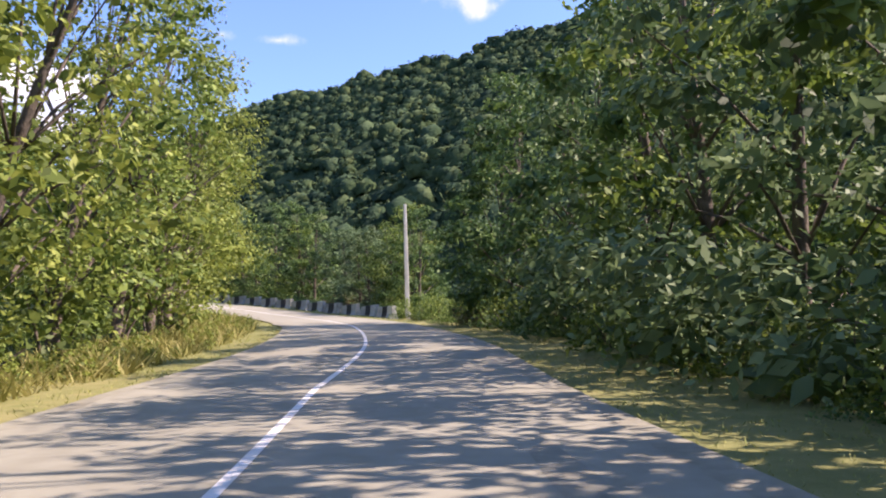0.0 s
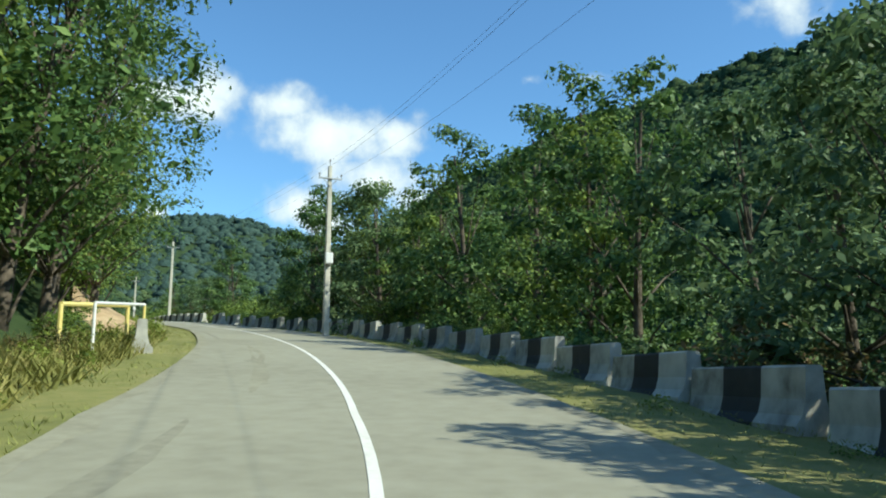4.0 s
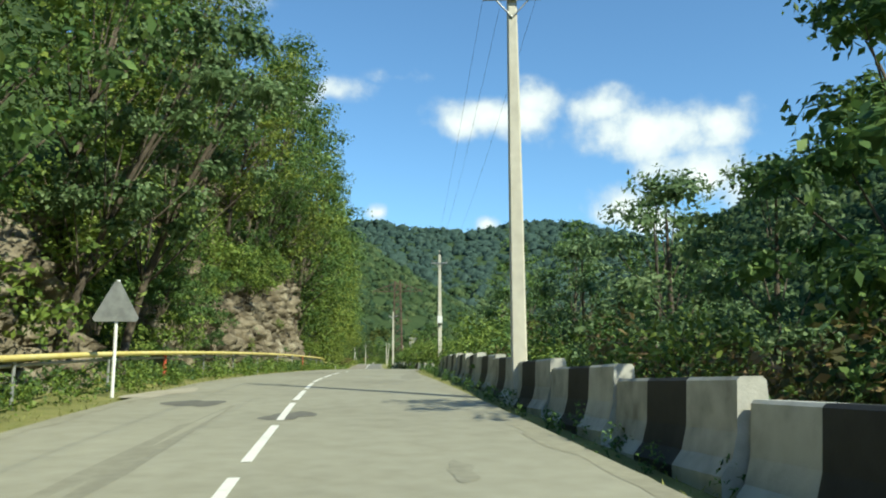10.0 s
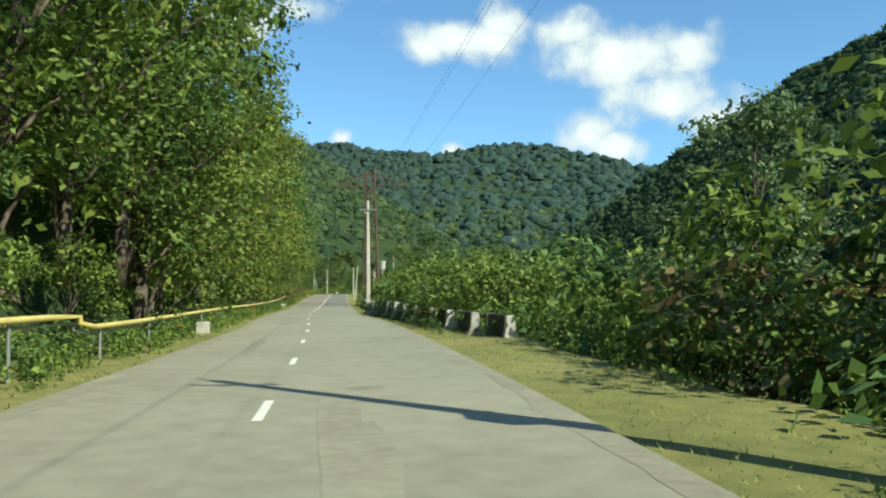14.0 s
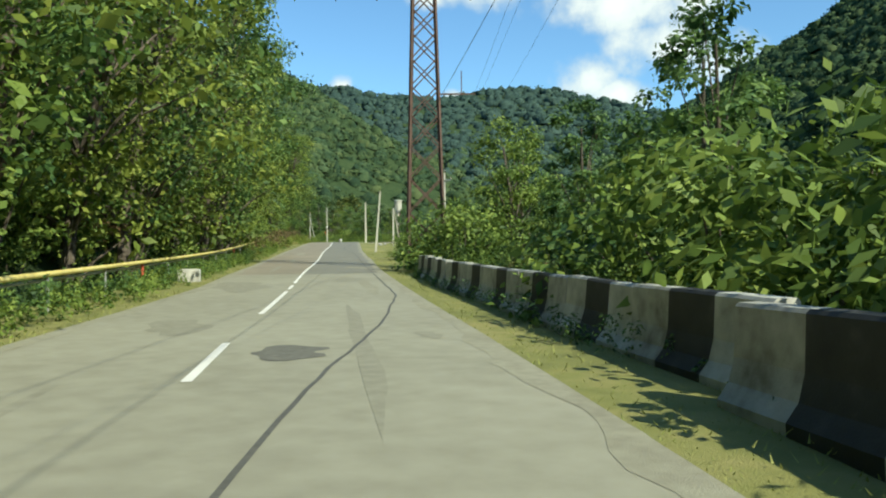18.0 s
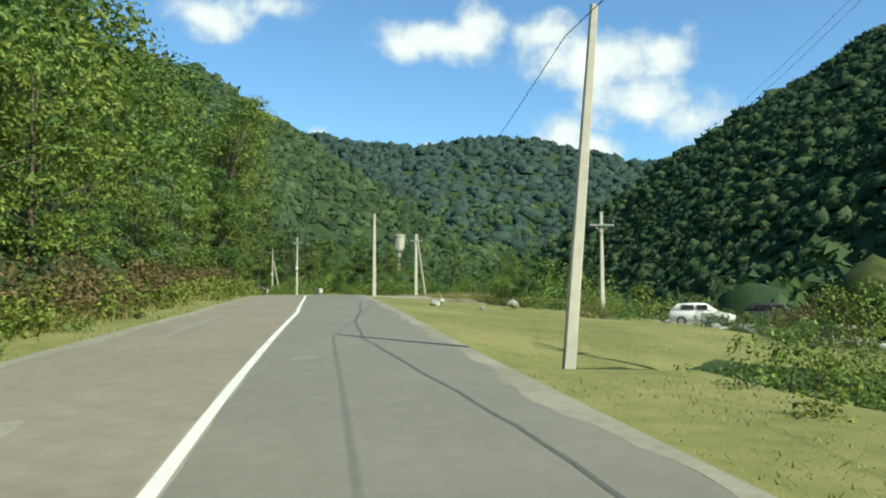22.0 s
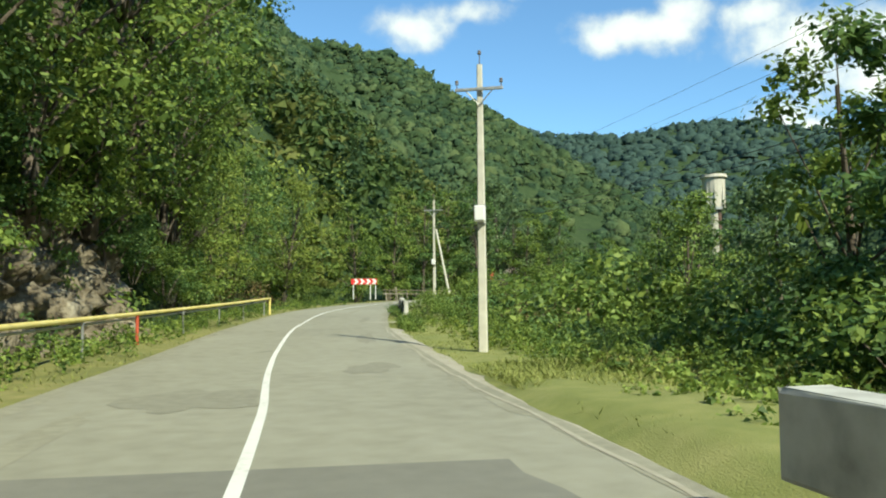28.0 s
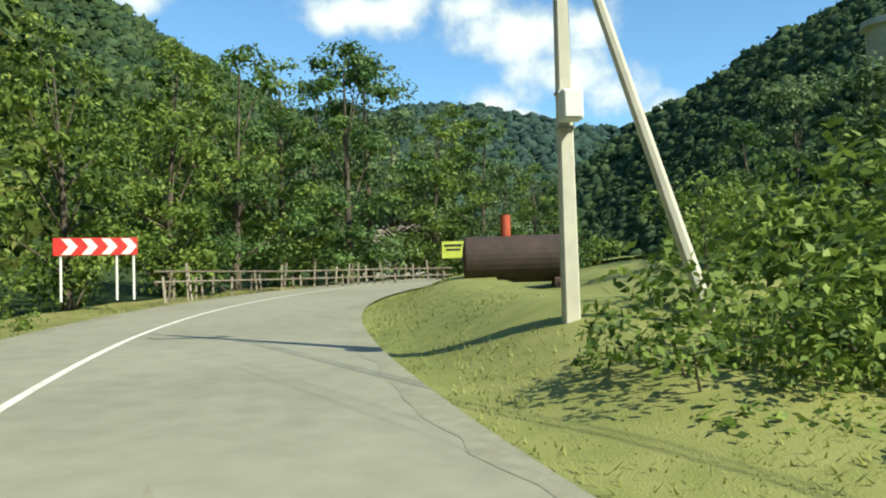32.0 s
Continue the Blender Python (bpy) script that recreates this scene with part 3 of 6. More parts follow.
patch = mesh_ob("lawn", lawn.reshape(-1, 3), np.stack([gi[:-1, :-1].ravel(), gi[:-1, 1:].ravel(), gi[1:, 1:].ravel(), gi[1:, :-1].ravel()], -1), M_LAWN, smooth=True)
tagged(patch, "bright short lawn inside the bend", "grass", kind="structure")
lay = ribbon("gravel_pullout", 339.0, 374.0, lambda s: edge(s, 3) - 0.5, lambda s: edge(s, 3) + 0.4 + 10.5 * smooth(s, 339, 349) * (1 - 0.95 * smooth(s, 356, 369)), lambda s, c: -0.015 - c * (0.06 + 0.75 * (1 - smooth(s, 345, 358))) + 0.03 * wobble(s, c * 9, 1.1), M_GRAVEL, rows=9)
tagged(lay, "dusty gravel pull-out beside the road", "gravel", kind="structure")

bank = ribbon("grass_bank", 360.5, 377.0, lambda s: edge(s, 3) - 0.25, lambda s: edge(s, 3) + 3.2, lambda s, c: -0.06 + 0.24 * smooth(c, 0.04, 0.22) * (1 - smooth(c, 0.6, 1.0)) * smooth(s, 360.5, 363.5) * (1 - smooth(s, 368, 377)) + 0.04 * wobble(s, c * 4, 0.8), M_LAWN, step=0.5, rows=13)
tagged(bank, "low grassy bank beside the gravel pull-out", "verge", kind="structure")

for side, name in ((1, "dust_left"), (3, "dust_right")):
    sg = 1 if side == 1 else -1
    dust = ribbon(name, S0, S1, lambda s: edge(s, side) - sg * 0.05, lambda s: edge(s, side) + sg * (0.24 + 0.16 * wobble(s, side, 1.7) + 0.10 * wobble(s, side, 0.5)), 0.003, M_DUST, step=0.4)
    tagged(dust, "dust and fine gravel gathered along the road edge", "dust", kind="structure")

# centre line: unbroken stretches, then dashes
LW = 0.052


def line_bit(s0, s1, parent=None):
    ob = ribbon("line_mark", s0, s1, lambda s: edge(s, 2) - LW, lambda s: edge(s, 2) + LW, 0.006, M_LINE, step=min(1.0, (s1 - s0) / 2))
    if parent:
        ob.parent = parent
    return ob


marks = thing("centre_line", label="white painted centre line on the asphalt", category="road marking", kind="structure")
for a, b in ((-38, 126.8), (127.4, 128.3), (236.6, 240.0), (244.1, 251.8), (252.1, 254.7), (255.2, 355.4), (366.5, 460)):
    line_bit(a, b, marks)
for a, b, dash, gap in ((129.1, 152, 3.0, 0.65), (156.35, 234, 1.5, 4.75), (355.8, 366, 0.55, 0.55)):
    s = a
    while s < b:
        line_bit(s, s + dash, marks)
        s += dash + gap


def blotch(name, s, l, ls, ll, mat, seed, dz=0.004, label=""):
    """A flat patch with a ragged outline."""
    rr = random.Random(seed)
    n = 22
    ring = []
    for k in range(n):
        a = 2 * math.pi * k / n
        r = 1 + 0.28 * math.sin(2 * a + seed) + 0.15 * math.sin(5 * a + seed * 2) + rr.uniform(-0.1, 0.1)
        ring.append(at(s + ls * r * math.cos(a), l + ll * r * math.sin(a), dz))
    mid = at(s, l, dz)
    return tagged(mesh_ob(name, np.vstack([ring, [mid]]), [(k, (k + 1) % n, n) for k in range(n)], mat), label or "dark repair patch in the asphalt", "road patch", kind="structure")


# ---------------------------------------------------------------- plants
def leaf_cloud(lobes, count, size, rng, droop=0.25, flat=0.6, rhomb=False):
    """Leaves on lobes of (centre, radii): triangles, or rhombs. Returns verts, faces."""
    lobes = [(np.array(c, float), np.array(r, float)) for c, r in lobes]
    w = np.array([r[0] * r[1] + r[1] * r[2] for _, r in lobes])
    pick = rng.choice(len(lobes), count, p=w / w.sum())
    C, Rr = np.array([c for c, _ in lobes])[pick], np.array([r for _, r in lobes])[pick]
    d = rng.normal(size=(count, 3))
    d /= np.linalg.norm(d, axis=1, keepdims=True)
    d[:, 2] = np.where(rng.uniform(0, 1, count) < 0.55, np.abs(d[:, 2]), d[:, 2])
    rad = rng.uniform(0.45, 1.08, count)[:, None] ** 0.6
    jag = 1 + 0.22 * np.sin(d[:, :1] * 7 + pick[:, None]) * np.sin(d[:, 1:2] * 6 + 2 * pick[:, None])
    p = C + d * Rr * rad * jag
    nrm = d * 0.7 + rng.normal(size=(count, 3)) * flat + np.array([0, 0, 0.55])
    nrm /= np.linalg.norm(nrm, axis=1, keepdims=True)
    a = rng.normal(size=(count, 3)) + d * 0.8 - np.array([0, 0, droop])
    a -= nrm * (a * nrm).sum(1, keepdims=True)
    a /= np.linalg.norm(a, axis=1, keepdims=True)
    b = np.cross(nrm, a)
    L = size * rng.uniform(0.6, 1.35, count)[:, None]
    W = L * rng.uniform(0.5, 0.78, count)[:, None]
    if rhomb:
        v = np.stack([p - a * L * 0.5, p + b * W * 0.42, p + a * L * 0.55 - nrm * L * 0.12, p - b * W * 0.42], 1).reshape(-1, 3)
        return v, np.arange(count * 4).reshape(-1, 4)
    v = np.stack([p - a * L * 0.45 + b * W * 0.5, p - a * L * 0.45 - b * W * 0.5, p + a * L * 0.5 - nrm * L * 0.1], 1).reshape(-1, 3)
    return v, np.arange(count * 3).reshape(-1, 3)


def limb(bm, pts, r0, r1, sides=7):
    for k in range(len(pts) - 1):
        u, v = k / (len(pts) - 1), (k + 1) / (len(pts) - 1)
        rod(bm, pts[k], pts[k + 1], r0 * (1 - u) + r1 * u, r0 * (1 - v) + r1 * v, sides, caps=(k == 0))


def make_tree(name, h, spread, base, leaves, size, mat, seed, lobes=30, trunk=0.16, reach=0.0, rhomb=True, slim=0.9, label=""):
    """A broadleaf tree of height h on the origin: trunk and limbs, crown of leafy sprays. base: share of the height left bare;
    reach: metres by which the crown leans towards +x."""
    rng = np.random.default_rng(seed)
    ob = thing(name, label=label, category="tree")
    bm = bmesh.new()
    bend = rng.normal(size=2) * 0.03 * h + np.array([reach, 0])
    top = np.array([bend[0], bend[1], h * 0.84])
    stem = [tuple(top * u * np.array([u ** 0.6, u ** 0.6, 1])) for u in np.linspace(0, 1, 7)]
    limb(bm, stem, trunk, trunk * 0.2, 8)
    blobs = []
    for k in range(lobes):
        u = base + (1 - base) * ((k + 0.5) / lobes) ** slim
        girth = spread * (math.sin(math.pi * min(1, (u - base) / (1 - base) * 0.80 + 0.17)) ** 0.75)
        a = k * 2.4 + rng.uniform(-0.5, 0.5)
        off = girth * rng.uniform(0.3, 1.0)
        c = np.array([math.cos(a) * off + bend[0] * u ** 1.6, math.sin(a) * off + bend[1] * u ** 1.6, h * u * 0.95 - 0.10 * off + rng.uniform(-0.3, 0.3)])
        r = spread * rng.uniform(0.17, 0.42) * (1.1 - 0.35 * u)
        blobs.append((c, (r * rng.uniform(0.8, 1.2), r * rng.uniform(0.8, 1.2), r * rng.uniform(0.42, 0.72))))
        if k % 2:
            continue
        j = min(5, int(u * 0.8 * 6))
        s = np.array(stem[j])
        limb(bm, [tuple(s), tuple((s + c) / 2 + np.array([0, 0, 0.15 * r])), tuple(c)], trunk * 0.36 * (1.1 - 0.6 * u), trunk * 0.06, 4)
    part("trunk", bm, M_BARK, ob, smooth=True)
    v, q = leaf_cloud(blobs, leaves, size, rng, rhomb=rhomb)
    core, cq = leaf_cloud([(c, np.array(r) * 0.5) for c, r in blobs], leaves // 7, size * 2.1, rng, rhomb=rhomb)
    v, q = np.vstack([v, core]), np.vstack([q, cq + len(v)])
    mesh_ob("crown", v, q, mat, ob)
    return ob


def make_bush(name, h, spread, leaves, size, mat, seed, label="", woody=True, lobes=14):
    rng = np.random.default_rng(seed)
    ob = thing(name, label=label, category="bush" if woody else "weeds")
    blobs = []
    for k in range(lobes):
        a, off = k * 2.4, spread * rng.uniform(0.1, 0.85)
        c = np.array([math.cos(a) * off, math.sin(a) * off, h * (0.95 - 0.6 * (off / spread) ** 1.5) * rng.uniform(0.35, 1.0)])
        r = spread * rng.uniform(0.18, 0.38)
        blobs.append((c, (r, r, r * rng.uniform(0.6, 1.0))))
        if woody and k < 4:
            bm = bmesh.new()
            limb(bm, [(c[0] * 0.15, c[1] * 0.15, -0.3), tuple(c * np.array([0.6, 0.6, 0.6])), tuple(c)], 0.035, 0.008, 4)
            part("stem", bm, M_BARK, ob)
    v, q = leaf_cloud(blobs, leaves, size, rng, droop=0.1, rhomb=True)
    v[:, 2] = np.maximum(v[:, 2], -0.2)
    mesh_ob("foliage", v, q, mat, ob)
    return ob


HOLD = []          # prototypes, placed once each themselves
def spot(proto, x, y, z, scale, turn, lean=(0, 0), squash=1.0, label="", group=""):
    m = Matrix.LocRotScale((x, y, z), Euler((lean[0], lean[1], turn)), (scale, scale, scale * squash))
    if proto not in HOLD:
        HOLD.append(proto)
        proto.matrix_basis = m
        ob = proto
    else:
        ob = copy_thing(proto, Matrix.LocRotScale((x, y, z), Euler((lean[0], lean[1], turn)), None))
        ob.matrix_basis = m
    if label:
        ob["label"] = label
    if group:
        ob["group"] = group
    return ob


# tall trees that lean over the road, slimmer ones, and shrubs
TALL = [make_tree("broadleaf_tree", 13.0, 3.7, 0.16, 6600, 0.165, M_LEAF_A, 11, lobes=64, reach=2.0, trunk=0.2, label="tall leafy tree leaning over the road edge"),
        make_tree("broadleaf_tree", 14.0, 3.5, 0.18, 6600, 0.165, M_LEAF_B, 12, lobes=66, reach=1.8, trunk=0.2, label="tall deep green tree leaning over the road edge"),
        make_tree("broadleaf_tree", 12.0, 3.9, 0.15, 6600, 0.16, M_LEAF_C, 13, lobes=60, reach=2.2, trunk=0.2, label="tall leafy tree with slightly yellowing leaves")]
NEAR = [make_tree("broadleaf_tree", 9.0, 3.0, 0.08, 5000, 0.17, M_LEAF_A, 21, lobes=32, label="leafy green tree standing by the road"),
        make_tree("broadleaf_tree", 9.5, 2.7, 0.10, 5000, 0.165, M_LEAF_B, 22, lobes=34, label="deep green leafy tree beside the road"),
        make_tree("broadleaf_tree", 8.5, 3.2, 0.08, 5000, 0.17, M_LEAF_E, 23, lobes=30, label="grey-green leafy tree beside the road"),
        make_tree("broadleaf_tree", 9.0, 2.4, 0.12, 4600, 0.17, M_LEAF_B, 24, lobes=26, slim=1.1, label="slender dark green tree beside the road")]
BUSH = [make_bush("bush", 2.6, 2.0, 1500, 0.145, M_LEAF_B, 31, label="dense green roadside bush"),
        make_bush("bush", 2.4, 2.1, 1500, 0.145, M_LEAF_A, 32, label="light green roadside bush"),
        make_bush("bush", 2.2, 2.0, 1400, 0.135, M_LEAF_D, 33, label="brownish green roadside shrub"),
        make_bush("bush", 2.8, 1.9, 1500, 0.15, M_LEAF_A, 34, label="broad-leaved bright green bush")]
CLING = [make_bush("rock_shrub", 2.5, 2.0, 1250, 0.17, M_LEAF_A, 35, label="leafy shrub clinging to the rock"),
         make_bush("rock_shrub", 2.6, 1.9, 1250, 0.17, M_LEAF_B, 36, label="dark leafy shrub clinging to the rock")]
UNDER = [make_bush("hazel_shrub", 2.5, 2.0, 1250, 0.16, M_LEAF_A, 37, label="green hazel shrub at the foot of the bank"),
         make_bush("hazel_shrub", 2.3, 2.1, 1150, 0.16, M_LEAF_D, 38, label="brownish shrub at the foot of the bank")]
LOW = [make_bush("weed_clump", 0.8, 0.9, 420, 0.10, M_LEAF_A, 41, "low green weeds by the road", False),
       make_bush("weed_clump", 0.6, 0.9, 420, 0.09, M_LEAF_B, 42, "low dark weeds by the road", False),
       make_bush("weed_clump", 0.7, 0.8, 380, 0.09, M_LEAF_C, 43, "low yellowing weeds by the road", False)]


import functools


@functools.lru_cache(None)
def ball():
    bm = bmesh.new()
    bmesh.ops.create_icosphere(bm, subdivisions=1, radius=1.0)
    bmesh.ops.delete(bm, geom=[q for q in bm.faces if q.calc_center_median().z < -0.35], context="FACES")
    bm.verts.index_update()
    v, f = np.array([p.co[:] for p in bm.verts]), np.array([[p.index for p in q.verts] for q in bm.faces])
    bm.free()
    return v, f


class Wood:
    """Many crowns joined into one mesh of stuff."""

    def __init__(self, seed):
        self.rng, self.v, self.b = np.random.default_rng(seed), [], []
        self.protos = []
        for k in range(4):
            blobs = []
            for j in range(11):
                u, a = (j + 0.5) / 11, j * 2.4 + k
                g = 0.36 * math.sin(math.pi * min(1, u * 0.8 + 0.18)) * self.rng.uniform(0.5, 0.95)
                r = self.rng.uniform(0.13, 0.2)
                blobs.append((np.array([math.cos(a) * g, math.sin(a) * g, 0.12 + 0.8 * u]), (r, r, r * 0.8)))
            self.protos.append(blobs)

    def add(self, x, y, z, h, leaves, size):
        v, _ = leaf_cloud(self.protos[self.rng.integers(4)], leaves, size / h, self.rng)
        a = self.rng.uniform(0, 6.28)
        c, s = math.cos(a), math.sin(a)
        v = v @ np.array([[c, s, 0], [-s, c, 0], [0, 0, 1]]) * h + np.array([x, y, z])
        self.v.append(v)

    def canopy(self, x, y, z, h, leaves, size):
        """A far crown: a dark ragged core wrapped in leafy tufts."""
        v, f = ball()
        w = h * self.rng.uniform(0.46, 0.78)
        lump = 0.85 + self.rng.uniform(-1, 1, (len(v), 1)) * 0.38
        self.b.append(v * lump * np.array([w, w * self.rng.uniform(0.7, 1.3), h * self.rng.uniform(0.38, 0.62)]) + np.array([x, y, z + h * 0.30]))
        if not leaves:
            return
        d = self.rng.normal(size=(leaves, 3))
        d[:, 2] = np.abs(d[:, 2]) * 0.9 - 0.15
        d /= np.linalg.norm(d, axis=1, keepdims=True)
        p = d * np.array([w, w, h * 0.5]) * self.rng.uniform(0.72, 1.12, (leaves, 1)) + np.array([x, y, z + h * 0.30])
        nrm = d * 0.9 + self.rng.normal(size=(leaves, 3)) * 0.32
        nrm /= np.linalg.norm(nrm, axis=1, keepdims=True)
        a = np.cross(nrm, self.rng.normal(size=(leaves, 3)))
        a /= np.linalg.norm(a, axis=1, keepdims=True)
        c = np.cross(nrm, a)
        L = size * self.rng.uniform(0.6, 1.4, (leaves, 1))
        self.v.append(np.stack([p + a * L * 0.6, p - a * L * 0.35 + c * L * 0.55, p - a * L * 0.4 - c * L * 0.5], 1).reshape(-1, 3))

    def finish(self, name, mat, label, category="forest"):
        v = np.vstack(self.v) if self.v else np.zeros((0, 3))
        f = np.arange(len(v)).reshape(-1, 3)
        if self.b:
            bf = ball()[1]
            n = len(ball()[0])
            f = np.vstack([f] + [bf + len(v) + n * k for k in range(len(self.b))])
            v = np.vstack([v] + self.b)
        return tagged(mesh_ob(name, v, f, mat, smooth=True), label, category, kind="stuff")


rr = random.Random(5)


def plant(protos, s, l, scale, dz=0.0, weights=None, squash=1.0, group=""):
    x, y, _ = at(s, l)
    z = float(ground(np.array([x]), np.array([y]))[0])
    return spot(rr.choices(protos, weights)[0], x, y, z + dz, scale, rr.uniform(0, 6.28), (rr.uniform(-0.06, 0.06), rr.uniform(-0.06, 0.06)), squash, group=group)


def left_foot(s):
    return float(np.interp(s, BANK[:, 0], BANK[:, 1]))


def to_road(s, side):
    """Turn that brings a tree's +x towards the road; side -1 for trees on its left."""
    t = on_line(s)[1]
    return math.atan2(-t[0], t[1]) + (math.pi if side > 0 else 0)


def lean_tree(protos, s, l, scale, dz=-0.4, weights=None, squash=1.0, turn=0.45, label=""):
    """A tree whose crown reaches over towards the road."""
    x, y, _ = at(s, l)
    z = float(ground(np.array([x]), np.array([y]))[0])
    return spot(rr.choices(protos, weights)[0], x, y, z + dz, scale, to_road(s, l) + rr.uniform(-turn, turn), (rr.uniform(-0.04, 0.04), rr.uniform(-0.04, 0.04)), squash, label)


# left side: the row that leans over the road
s = -13.0
while s < 64:
    lean_tree(TALL, s, -8.2 + rr.uniform(-0.5, 0.5), rr.uniform(0.92, 1.05), weights=(2, 1, 3))
    s += rr.uniform(5.0, 6.2)
lean_tree(TALL[1:2], 73.0, -8.4, 1.12, squash=1.0, turn=0.1, label="broad dark green tree over the roadside pipes")
for s, l, k in ((68.0, -10.4, 1.05), (76.5, -8.0, 1.0), (70.6, -9.4, 1.1), (74.5, -10.8, 1.15)):
    lean_tree(TALL[1:2], s, l, k, turn=0.3)
s = 80.0
while s < 146:
    lean_tree(TALL, s, left_foot(s) - 1.2 + rr.uniform(-0.5, 0.5), rr.uniform(0.78, 0.95) if s < 112 else rr.uniform(1.0, 1.15), weights=(3, 2, 2))
    s += rr.uniform(5.2, 6.4)
arch = make_tree("broadleaf_tree", 12.0, 2.8, 0.42, 3600, 0.20, M_LEAF_E, 51, lobes=30, reach=4.4, label="grey-green tree arching out from the rocky bank")
for s, l, k in ((147.0, -7.4, 1.0), (143.0, -7.8, 0.9), (262.0, -7.6, 0.85)):
    lean_tree([arch], s, l, k, dz=-0.3, turn=0.15)
s = 204.0
while s < 292:
    lean_tree(TALL, s, left_foot(s) - 0.2 + rr.uniform(-0.5, 0.4), rr.uniform(1.22, 1.42), weights=(3, 2, 2))
    s += rr.uniform(5.0, 6.2)
s = 293.0
while s < 348:
    plant(NEAR, s, left_foot(s) - 2.0 + rr.uniform(-0.5, 0.5), rr.uniform(0.62, 0.84), -0.4, (4, 0.4, 3, 0.4))
    s += rr.uniform(4.4, 5.4)
s = 402.0
while s < 430:
    lean_tree(TALL, s, left_foot(s) - 0.6, rr.uniform(0.8, 0.95), weights=(3, 2, 2))
    s += rr.uniform(5.0, 6.2)
# the rows behind it, up the hillside
for mat, seed in ((M_LEAF_A, 5), (M_LEAF_C, 6), (M_LEAF_B, 7)):
    slope = Wood(seed)
    s = -16.0 + seed * 2
    while s < 440:
        f = left_foot(s)
        low = 0.9 if 288 < s < 345 else (1.3 if s > 200 else 1.0)
        for dl, h0, h1, n, size in ((-4.6, 8, 11, 900, 0.36), (-8.5, 9, 12, 620, 0.5), (-14.0, 9, 13, 420, 0.75), (-20.0, 9, 13, 300, 0.95)):
            if s < 60 and dl > -6 or 146 < s < 204 and dl > -5:
                continue
            x, y, _ = at(s + rr.uniform(-2, 2), f + dl + rr.uniform(-1.5, 1.5))
            slope.add(x, y, float(ground(np.array([x]), np.array([y]))[0]) - 0.8, rr.uniform(h0, h1) * low, n, size)
        s += rr.uniform(13.0, 16.0)
    slope.finish("slope_woods", mat, "thick leafy woods covering the slope above the road")
# undergrowth at the foot of the bank
s = -10.0
while s < 428:
    f = left_foot(s)
    if not 150 < s < 186 and not 84 < s < 102 and not 354 < s < 398:
        plant(UNDER, s, f - 0.3 + rr.uniform(-0.7, 0.5), rr.uniform(0.45, 0.9), -0.2, (3, 3 if 285 < s < 345 else 0.5))
    plant(LOW, s + 1, f + 1.2 + rr.uniform(-0.4, 0.6), rr.uniform(0.6, 1.1), -0.1)
    if 82 < s < 104:
        plant(UNDER, s + 0.8, f - 2.6 + rr.uniform(-0.6, 0.6), rr.uniform(1.2, 1.7), -0.2, (4, 0.6))
    if 104 < s < 148 or 202 < s < 300 or 400 < s < 428:
        plant(UNDER, s + 2.4, f - 1.0 + rr.uniform(-0.8, 0.4), rr.uniform(0.9, 1.5), -0.2, (4, 1))
        plant(UNDER, s + 0.8, f - 2.2 + rr.uniform(-0.6, 0.6), rr.uniform(1.2, 1.7), -0.2, (4, 0.6))
    s += rr.uniform(4.2, 5.4)


def strip(name, mat, s0, s1, lo, hi, step, h0, h1, n, size, label, seed):
    """A strip of weeds along the road."""
    weeds = Wood(seed)
    s = s0
    while s < s1:
        u = rr.uniform(0, 1)
        x, y, z = at(s, lo(s) * (1 - u) + hi(s) * u, -0.14)
        weeds.add(x, y, z, rr.uniform(h0, h1), n, size)
        s += step * rr.uniform(0.5, 1.5)
    weeds.finish(name, mat, label, "weeds")


strip("roadside_weeds", M_LEAF_A, 112, 300, lambda s: edge(s, 1) - 2.2, lambda s: edge(s, 1) - 0.55, 0.28, 0.35, 0.8, 70, 0.085, "green weeds under the pipe along the road", 61)
strip("roadside_weeds", M_LEAF_B, 112, 300, lambda s: edge(s, 1) - 3.2, lambda s: edge(s, 1) - 0.9, 0.4, 0.4, 0.95, 70, 0.10, "darker weeds under the pipe along the road", 62)
strip("roadside_weeds", M_LEAF_A, 350, 420, lambda s: edge(s, 1) - 2.6, lambda s: edge(s, 1) - 0.5, 0.25, 0.35, 0.8, 70, 0.085, "green weeds under the pipe along the road", 63)
strip("roadside_weeds", M_LEAF_C, -10, 112, lambda s: edge(s, 1) - 3.6, lambda s: edge(s, 1) - 1.2, 0.35, 0.3, 0.8, 70, 0.09, "yellowing weeds beside the road", 64)
strip("roadside_weeds", M_LEAF_B, 198, 262, lambda s: 3.1 + 0 * s, lambda s: 3.5 + 0 * s, 0.55, 0.2, 0.55, 90, 0.05, "weeds along the foot of the barrier", 65)
strip("roadside_weeds", M_LEAF_B, 212, 226, lambda s: 2.45 + 0.075 * (226 - s), lambda s: 2.75 + 0.09 * (226 - s), 0.3, 0.35, 0.9, 90, 0.07, "dark weeds growing against the barrier", 73)
strip("roadside_weeds", M_LEAF_B, 118, 178, lambda s: 2.5 + 0 * s, lambda s: 2.9 + 0 * s, 0.8, 0.2, 0.5, 90, 0.05, "weeds along the foot of the barrier", 66)
strip("roadside_weeds", M_LEAF_C, 290, 346, lambda s: left_foot(s) - 1.2, lambda s: left_foot(s) + 1.4, 0.3, 0.5, 1.3, 110, 0.13, "yellowing shrubs and weeds at the foot of the slope", 67)
